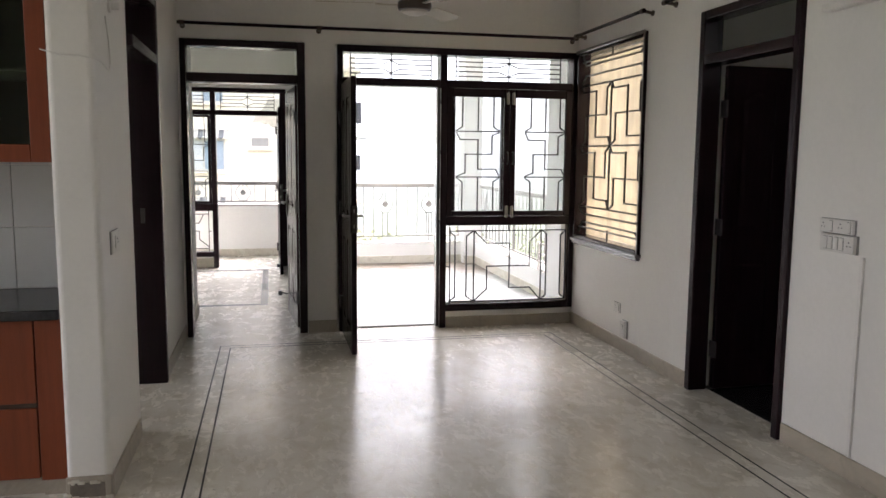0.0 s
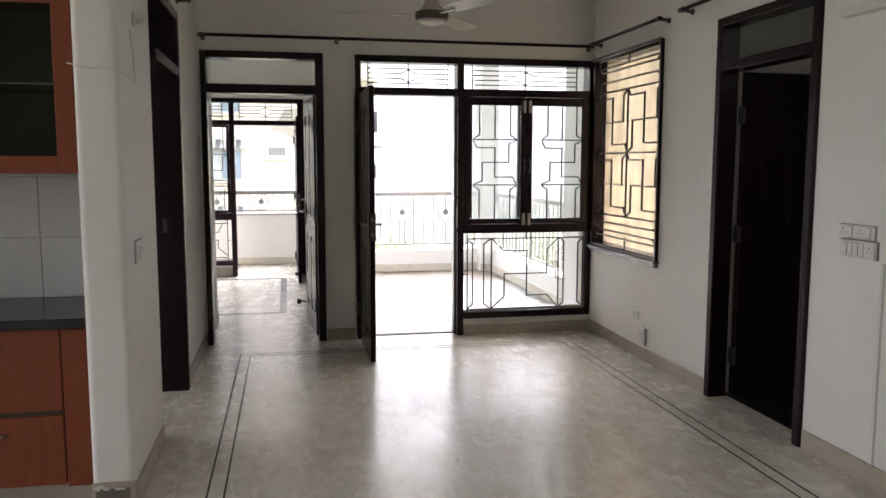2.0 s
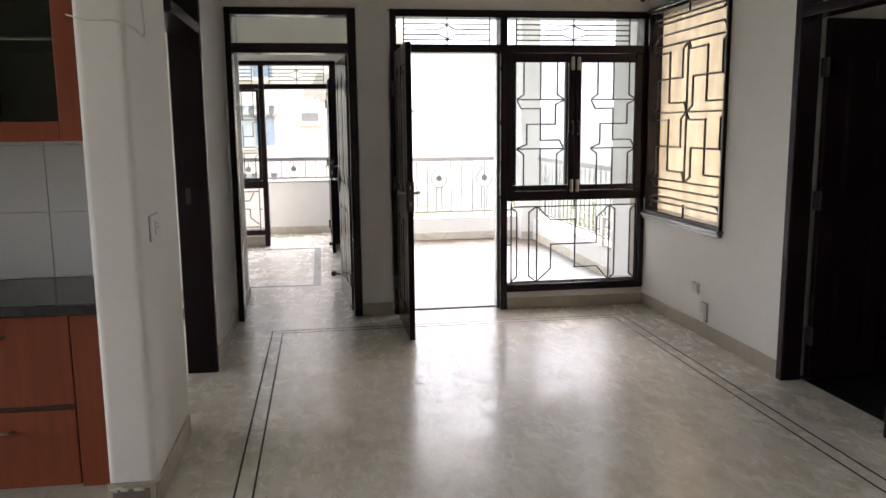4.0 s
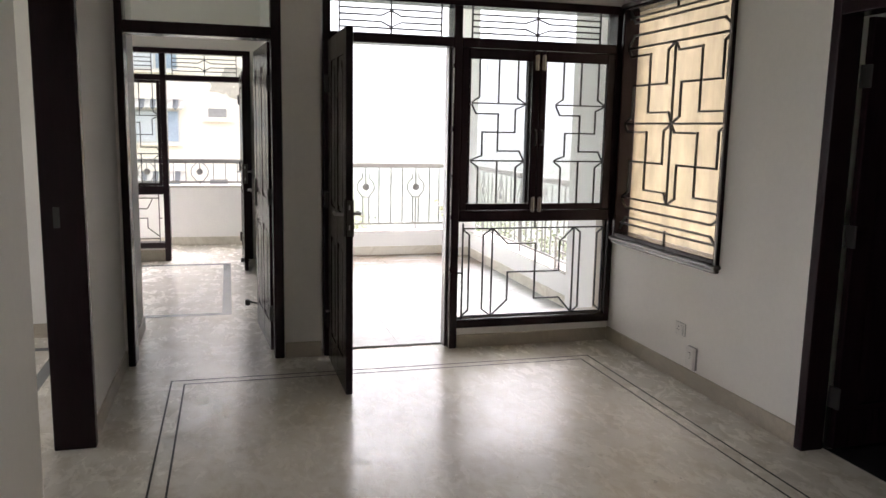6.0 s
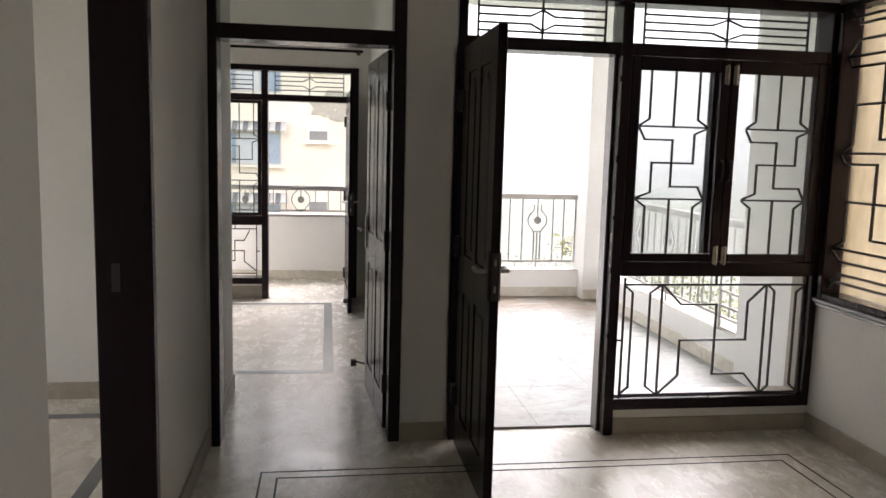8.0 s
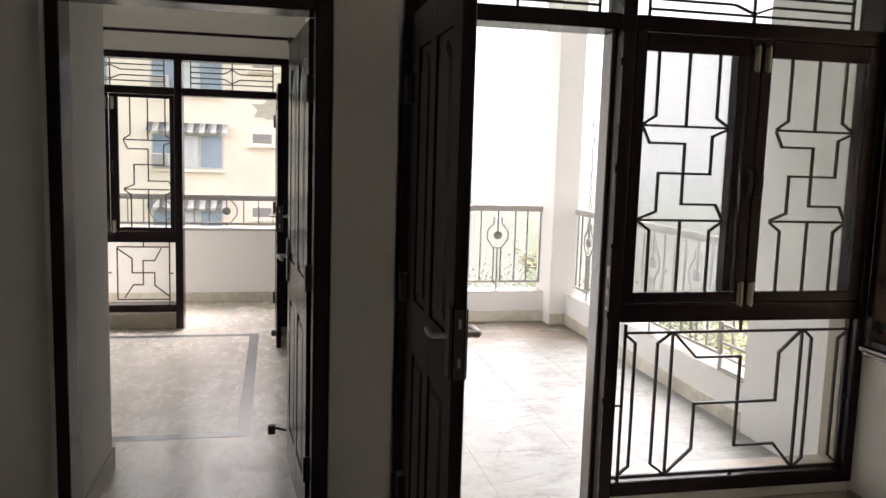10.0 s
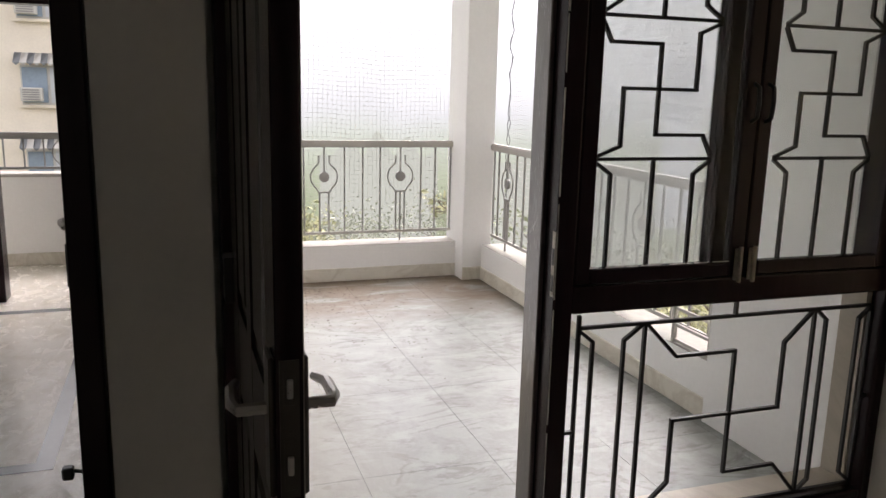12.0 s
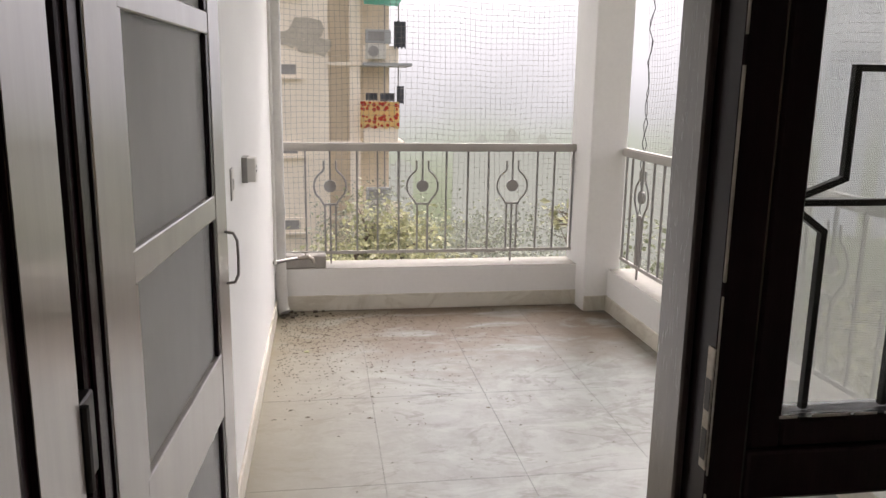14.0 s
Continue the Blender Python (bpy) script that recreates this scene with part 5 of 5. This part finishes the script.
def wavy_awning(x0, x1, z, y, parent):
    n = 14
    for k in range(n):
        a, c = x0 + (x1 - x0) * k / n, x0 + (x1 - x0) * (k + 1) / n
        b = bmesh.new()
        vs = [b.verts.new(p) for p in ((a, y, z), (c, y, z), (c, y - 0.5, z - 0.35), (a, y - 0.5, z - 0.35), ((a + c) / 2, y - 0.5, z - 0.45))]
        b.faces.new((vs[0], vs[1], vs[2], vs[4], vs[3]))
        bmesh.ops.solidify(b, geom=b.faces[:], thickness=0.01)
        part("awning_stripe", b, AWN_A if k % 2 else AWN_B, parent)


def apartment_building():
    h = thing("apartment_building", (-6, 36, GROUND_Z), "pale yellow apartment block with stained plaster and balconies", "building")
    part("wall", boxes((-16, 1.12, 36, 46, GROUND_Z, 10)), PLASTER, h)
    # recess strip is a tone darker than the main wall
    part("recess_wall", boxes((1.12, 1.92, 36.8, 46, GROUND_Z, 10)), PLASTER_DARK, h, "darker recessed wall strip")
    part("corner_pier", boxes((1.92, 2.32, 36, 46, GROUND_Z, 10)), PLASTER, h)
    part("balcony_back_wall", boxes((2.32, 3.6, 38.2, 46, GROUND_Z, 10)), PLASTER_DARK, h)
    part("roof", boxes((-16.3, 3.9, 35.7, 46.3, 10, 10.3)), PLASTER, h)
    for k in range(-3, 4):
        z = 2.2 + 2.95 * k
        if z > 9.5 or z < GROUND_Z + 0.5:
            continue
        part("string_course", boxes((1.07, 2.36, 35.93, 36.0, z - 0.12, z), bev=0.01), PLASTER, h)
        b = boxes((2.42, 4.0 if k != 0 else 4.25, 35.6, 38.2, z - 0.12, z), bev=0.01)
        bal = part("balcony", b, TINROOF if k == 0 else PLASTER_DARK, h)
        part("balcony_parapet", boxes((2.42, 3.75, 35.7, 35.82, z, z + 0.62), bev=0.01), PLASTER, bal)
        for px in (3.2, 3.72):
            part("post", boxes((px, px + 0.05, 35.72, 35.77, z + 0.62, z + 2.83)), GREYRAIL, bal)
        # ventilator opening with sill
        w = part("vent_window", boxes((-0.98, 0.08, 35.93, 36.0, z - 0.60, z - 0.02), bev=0.01), PLASTER, h, "framed machine opening")
        part("vent_grille", boxes((-0.82, -0.08, 35.9, 35.95, z - 0.48, z - 0.12)), GREYRAIL, w)
        part("sill", boxes((-1.05, 0.15, 35.75, 35.93, z - 0.66, z - 0.60)), PLASTER, w)
        for x0, x1 in ((-4.65, -1.97), (-8.6, -6.2), (-12.2, -10.2)):
            w = part("window", boxes((x0, x1, 35.94, 36.0, z - 1.58, z - 0.2)), AWN_A, h, "blue tinted sliding window")
            step = (x1 - x0) / 3
            for n in range(3):
                part("window_pane", boxes((x0 + n * step + 0.05, x0 + (n + 1) * step - 0.05, 35.90, 35.95, z - 1.50, z - 0.28)), CURTAIN if n == 1 else BLUEGLASS, w)
            part("sill", boxes((x0 - 0.1, x1 + 0.1, 35.8, 35.94, z - 1.68, z - 1.58)), PLASTER, w)
            wavy_awning(x0 - 0.15, x1 + 0.2, z + 0.22, 36.0, w)
    # old render showing where the plaster has fallen
    rng2 = random.Random(3)
    for cx, cz, n in ((-0.2, 3.1, 16), (0.6, 2.75, 12), (0.3, 3.4, 9)):
        b = bmesh.new()
        c0 = []
        for k in range(n):
            a = 2 * math.pi * k / n
            rr = rng2.uniform(0.3, 0.62)
            c0.append(b.verts.new((cx + rr * 1.3 * math.cos(a), 35.985 - 0.004 * n / 3, cz + rr * 0.75 * math.sin(a))))
        c1 = [b.verts.new((v.co.x, v.co.y + 0.03, v.co.z)) for v in c0]
        b.faces.new(c0)
        for k in range(n):
            b.faces.new((c0[k], c0[(k + 1) % n], c1[(k + 1) % n], c1[k]))
        part("bare_patch", b, PLASTER_GREY, h, "bare grey render patch")
    return h


apartment_building()


def outdoor_unit(x, y, z):
    u = thing("cooling_unit", (x, y, z), "white outdoor cooling unit on the neighbour's balcony", "air conditioner", "outdoor cooling units")
    part("casing", boxes((x, x + 0.75, y, y + 0.3, z, z + 0.55), bev=0.015), AWN_A, u)
    part("fan_grille", lathe(bmesh.new(), [(0.2, -0.005), (0.2, -0.02), (0.14, -0.03), (0.04, -0.03), (0.01, -0.02)], (x + 0.28, y, z + 0.28), 20, "y"), GREYRAIL, u)


for z in (2.2, 5.15):
    c = thing("window_air_conditioner", (-4.3, 35.6, z - 1.4), "boxy white air conditioner set in the window", "air conditioner", "window air conditioners")
    part("casing", boxes((-4.62, -3.95, 35.45, 35.9, z - 1.45, z - 0.98), bev=0.02), AWN_A, c)
    for n in range(5):
        part("louvre", boxes((-4.55, -4.02, 35.43, 35.45, z - 1.40 + n * 0.08, z - 1.36 + n * 0.08)), GREYRAIL, c)
for z in (2.2, -3.7, 5.15):
    outdoor_unit(2.5, 35.35, z + 0.12)
    w = thing("window_cooler", (2.6, 35.5, z + 0.75), "old metal cooler box in the balcony opening", "air cooler")
    part("box", boxes((2.5, 3.45, 35.5, 35.7, z + 0.70, z + 1.2), bev=0.02), TINROOF, w)
    part("louvre", boxes((2.6, 3.2, 35.46, 35.5, z + 0.78, z + 1.12)), GREYRAIL, w)


def draped_cloth(name, x0, x1, y, z0, z1, mat, label, category, folds=7.0, amp=0.05):
    b = bmesh.new()
    nx, nz = 24, 8
    grid = [[b.verts.new((x0 + (x1 - x0) * i / nx, y + amp * math.sin(folds * i / nx * 6.28) * (1 - 0.4 * j / nz), z1 - (z1 - z0) * j / nz * (1 + 0.04 * math.sin(i * 0.9)))) for j in range(nz + 1)] for i in range(nx + 1)]
    for i in range(nx):
        for j in range(nz):
            b.faces.new((grid[i][j], grid[i + 1][j], grid[i + 1][j + 1], grid[i][j + 1]))
    bmesh.ops.solidify(b, geom=b.faces[:], thickness=0.01)
    solid(name, b, mat, label, category, smooth=True)


draped_cloth("hanging_bedsheet", 2.30, 3.78, 35.62, -0.22, 0.76, FLORAL, "yellow bedsheet with red flowers hung over a balcony wall", "bedsheet", 4)
draped_cloth("dark_laundry", 2.5, 2.95, 35.62, 0.80, 1.08, CLOTH_DARK, "dark washing hung on the balcony", "laundry", 2)
draped_cloth("dark_laundry", 3.05, 3.6, 35.62, 0.78, 1.08, CLOTH_DARK, "dark washing hung on the balcony", "laundry", 2)
draped_cloth("dark_laundry", 3.68, 3.95, 35.62, 0.70, 1.35, CLOTH_DARK, "dark washing hung on a line", "laundry", 1.5)
draped_cloth("dark_laundry", 3.55, 4.0, 35.5, 2.75, 3.7, CLOTH_DARK, "dark washing hung on a line", "laundry", 2)
b = bmesh.new()
vs = [b.verts.new(p) for p in ((2.4, 35.9, 4.85), (4.0, 35.9, 4.7), (3.6, 34.6, 4.15), (2.4, 34.6, 4.2))]
b.faces.new(vs)
bmesh.ops.solidify(b, geom=b.faces[:], thickness=0.03)
solid("green_awning", b, GREENROOF, "green corrugated sheet roof over a balcony", "awning")


def tree(x, y, top, spread, leaves, size, seed, mat, label, girth=1.0):
    r = random.Random(seed)
    t = thing("tree", (x, y, GROUND_Z), label, "tree", "trees below the balcony")
    trunk = bmesh.new()
    mid = top - spread * 1.3
    path = [(x + r.uniform(-0.1, 0.1) * k, y + r.uniform(-0.1, 0.1) * k, GROUND_Z + (mid - GROUND_Z) * k / 5) for k in range(6)]
    tube(trunk, path, [girth * (0.20 - 0.02 * k) for k in range(6)], 10)
    tips = []
    for k in range(13):
        a, s = r.uniform(0, 6.28), r.uniform(0.35, 1.0)
        e = Vector((x + spread * s * math.cos(a), y + spread * s * math.sin(a), top - spread * r.uniform(0.1, 1.15)))
        p0 = Vector(path[-1])
        m1 = p0.lerp(e, 0.5) + Vector((r.uniform(-0.15, 0.15), r.uniform(-0.15, 0.15), 0.18 * spread))
        tube(trunk, [p0, m1, e], [0.075 * girth, 0.045 * girth, 0.012 * girth], 6)
        tips += [(e, 1.0), (m1, 0.8)]
        for q in range(3):
            e2 = e + Vector((r.gauss(0, 0.3), r.gauss(0, 0.3), r.gauss(0.05, 0.25))) * spread * 0.6
            tube(trunk, [m1.lerp(e, 0.7), e2], [0.02 * girth, 0.006 * girth], 5)
            tips.append((e2, 0.8))
    part("trunk", trunk, BARK, t, "", True)
    verts, faces = [], []
    o = Vector((x, y, GROUND_Z))
    for k in range(leaves):
        c, sc = r.choice(tips)
        p = c + Vector((r.gauss(0, 1), r.gauss(0, 1), r.gauss(0, 0.8))) * spread * 0.24 * sc
        m = Euler((r.gauss(0, 0.6), r.gauss(0, 0.6), r.uniform(0, 6.28))).to_matrix()
        s = size * r.uniform(0.6, 1.25)
        i = len(verts)
        for q in ((-0.5, 0, 0), (-0.12, 0.32, 0.05), (0.5, 0, -0.05), (-0.12, -0.32, 0.05)):
            verts.append(p + m @ (Vector(q) * s) - o)
        faces += [(i, i + 1, i + 2), (i, i + 2, i + 3)]
    me = bpy.data.meshes.new("crown")
    me.from_pydata(verts, [], faces)
    me.materials.append(mat)
    crown = new("crown", me)
    crown.parent = t
    return t


tree(1.55, 14.8, -0.22, 0.85, 4600, 0.09, 11, LEAF_YELLOW, "leafy tree with yellow-green leaves below the balcony")
tree(-1.8, 18.5, -1.6, 1.4, 6000, 0.09, 12, LEAF_HAZE, "leafy green tree below the balcony")
tree(3.6, 22.0, -2.1, 2.2, 11000, 0.10, 13, LEAF_HAZE, "broad green tree below the balcony")
tree(4.6, 9.0, 0.10, 1.3, 8000, 0.08, 14, LEAF_YELLOW, "leafy tree beside the balcony railing")
tree(5.6, 12.8, -0.2, 1.5, 8000, 0.08, 15, LEAF, "leafy tree beside the balcony railing")
tree(2.80, 11.6, 0.45, 0.15, 34, 0.09, 18, LEAF_YELLOW, "slender tree top close to the column", 0.12)
tree(10.0, 30.0, -2.9, 3.5, 12000, 0.13, 16, LEAF_HAZE, "broad green tree in the haze")
tree(4.2, 31.0, -2.4, 3.0, 11000, 0.13, 17, LEAF_HAZE, "broad green tree in the haze")

# far distance: a wide glowing curved screen, haze painted in, paler sky above, mist-grey woods below
def haze():
    m = bpy.data.materials.new("hazy_distance")
    m.use_nodes = True
    t = m.node_tree
    t.nodes.remove(t.nodes["Principled BSDF"])
    # emission colour carries the haze, grey-green below fading up to white
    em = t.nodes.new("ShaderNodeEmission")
    geo = t.nodes.new("ShaderNodeNewGeometry")
    sep = t.nodes.new("ShaderNodeSeparateXYZ")
    t.links.new(geo.outputs["Position"], sep.inputs[0])
    nz = t.nodes.new("ShaderNodeTexNoise")
    nz.inputs["Scale"].default_value, nz.inputs["Detail"].default_value = 0.16, 7
    t.links.new(geo.outputs["Position"], nz.inputs["Vector"])
    wob = t.nodes.new("ShaderNodeMath")
    wob.operation = "MULTIPLY_ADD"
    wob.inputs[1].default_value = 3.0
    t.links.new(nz.outputs["Fac"], wob.inputs[0])
    t.links.new(sep.outputs["Z"], wob.inputs[2])
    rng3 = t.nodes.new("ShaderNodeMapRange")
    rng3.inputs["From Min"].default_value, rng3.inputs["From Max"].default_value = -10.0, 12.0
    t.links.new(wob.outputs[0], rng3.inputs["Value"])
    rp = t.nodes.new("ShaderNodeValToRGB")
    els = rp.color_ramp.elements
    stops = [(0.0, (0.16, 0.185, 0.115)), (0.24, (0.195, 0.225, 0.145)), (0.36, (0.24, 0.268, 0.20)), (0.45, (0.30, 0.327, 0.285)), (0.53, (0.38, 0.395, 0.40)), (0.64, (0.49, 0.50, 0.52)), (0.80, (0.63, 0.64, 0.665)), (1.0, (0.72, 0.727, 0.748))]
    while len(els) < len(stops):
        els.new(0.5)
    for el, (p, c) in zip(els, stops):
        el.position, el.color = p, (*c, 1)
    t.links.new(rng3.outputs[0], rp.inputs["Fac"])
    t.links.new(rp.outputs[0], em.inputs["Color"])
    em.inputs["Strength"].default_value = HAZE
    t.links.new(em.outputs[0], t.nodes["Material Output"].inputs["Surface"])
    return m


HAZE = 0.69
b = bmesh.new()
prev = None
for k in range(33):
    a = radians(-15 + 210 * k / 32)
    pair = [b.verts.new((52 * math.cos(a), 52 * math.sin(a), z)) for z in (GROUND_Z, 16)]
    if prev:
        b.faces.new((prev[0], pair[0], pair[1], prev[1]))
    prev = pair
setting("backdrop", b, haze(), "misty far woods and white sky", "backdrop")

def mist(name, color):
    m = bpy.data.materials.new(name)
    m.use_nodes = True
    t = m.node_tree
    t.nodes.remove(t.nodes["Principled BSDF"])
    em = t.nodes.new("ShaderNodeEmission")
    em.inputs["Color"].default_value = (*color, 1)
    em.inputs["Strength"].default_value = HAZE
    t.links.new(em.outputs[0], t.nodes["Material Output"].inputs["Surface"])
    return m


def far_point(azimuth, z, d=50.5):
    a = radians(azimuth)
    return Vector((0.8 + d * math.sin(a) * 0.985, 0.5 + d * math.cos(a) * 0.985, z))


# flat glowing shapes; the haze over them is painted as pale greys
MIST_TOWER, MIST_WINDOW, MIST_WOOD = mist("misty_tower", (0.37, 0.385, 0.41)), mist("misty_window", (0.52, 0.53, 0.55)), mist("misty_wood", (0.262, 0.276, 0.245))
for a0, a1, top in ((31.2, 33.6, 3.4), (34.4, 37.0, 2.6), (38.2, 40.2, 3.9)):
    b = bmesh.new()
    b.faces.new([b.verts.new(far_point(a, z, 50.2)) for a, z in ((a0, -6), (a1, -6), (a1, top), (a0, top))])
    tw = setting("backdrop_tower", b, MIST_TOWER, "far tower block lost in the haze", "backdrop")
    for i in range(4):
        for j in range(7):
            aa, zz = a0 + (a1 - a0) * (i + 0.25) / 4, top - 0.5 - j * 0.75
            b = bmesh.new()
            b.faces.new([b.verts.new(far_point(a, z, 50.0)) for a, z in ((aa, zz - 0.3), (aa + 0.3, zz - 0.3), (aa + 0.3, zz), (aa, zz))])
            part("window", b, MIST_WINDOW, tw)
r4 = random.Random(21)
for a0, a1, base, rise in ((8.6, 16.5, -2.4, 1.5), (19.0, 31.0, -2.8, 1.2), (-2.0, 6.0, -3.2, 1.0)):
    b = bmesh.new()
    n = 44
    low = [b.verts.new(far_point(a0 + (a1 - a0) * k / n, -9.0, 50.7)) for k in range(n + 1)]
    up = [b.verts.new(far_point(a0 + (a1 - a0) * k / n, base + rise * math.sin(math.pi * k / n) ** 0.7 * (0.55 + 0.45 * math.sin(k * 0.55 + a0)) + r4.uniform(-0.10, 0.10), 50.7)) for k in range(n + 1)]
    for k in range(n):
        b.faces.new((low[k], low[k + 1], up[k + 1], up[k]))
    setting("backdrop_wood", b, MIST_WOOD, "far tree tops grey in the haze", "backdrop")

# ---- balcony tiles, last ----
xs = [0.536, 1.035, 1.56, 2.06, 2.56, 2.63]
ys = [6.455, 7.155, 7.955, 8.755, 9.56, 10.20]
balcony_floor = setting("balcony_floor", boxes((0.535, 2.63, 6.452, 10.2, -0.012, -0.004)), JOINT, "pale grey marble tiled balcony floor with dirt", "floor")
for x0, x1 in zip(xs, xs[1:]):
    for y0, y1 in zip(ys, ys[1:]):
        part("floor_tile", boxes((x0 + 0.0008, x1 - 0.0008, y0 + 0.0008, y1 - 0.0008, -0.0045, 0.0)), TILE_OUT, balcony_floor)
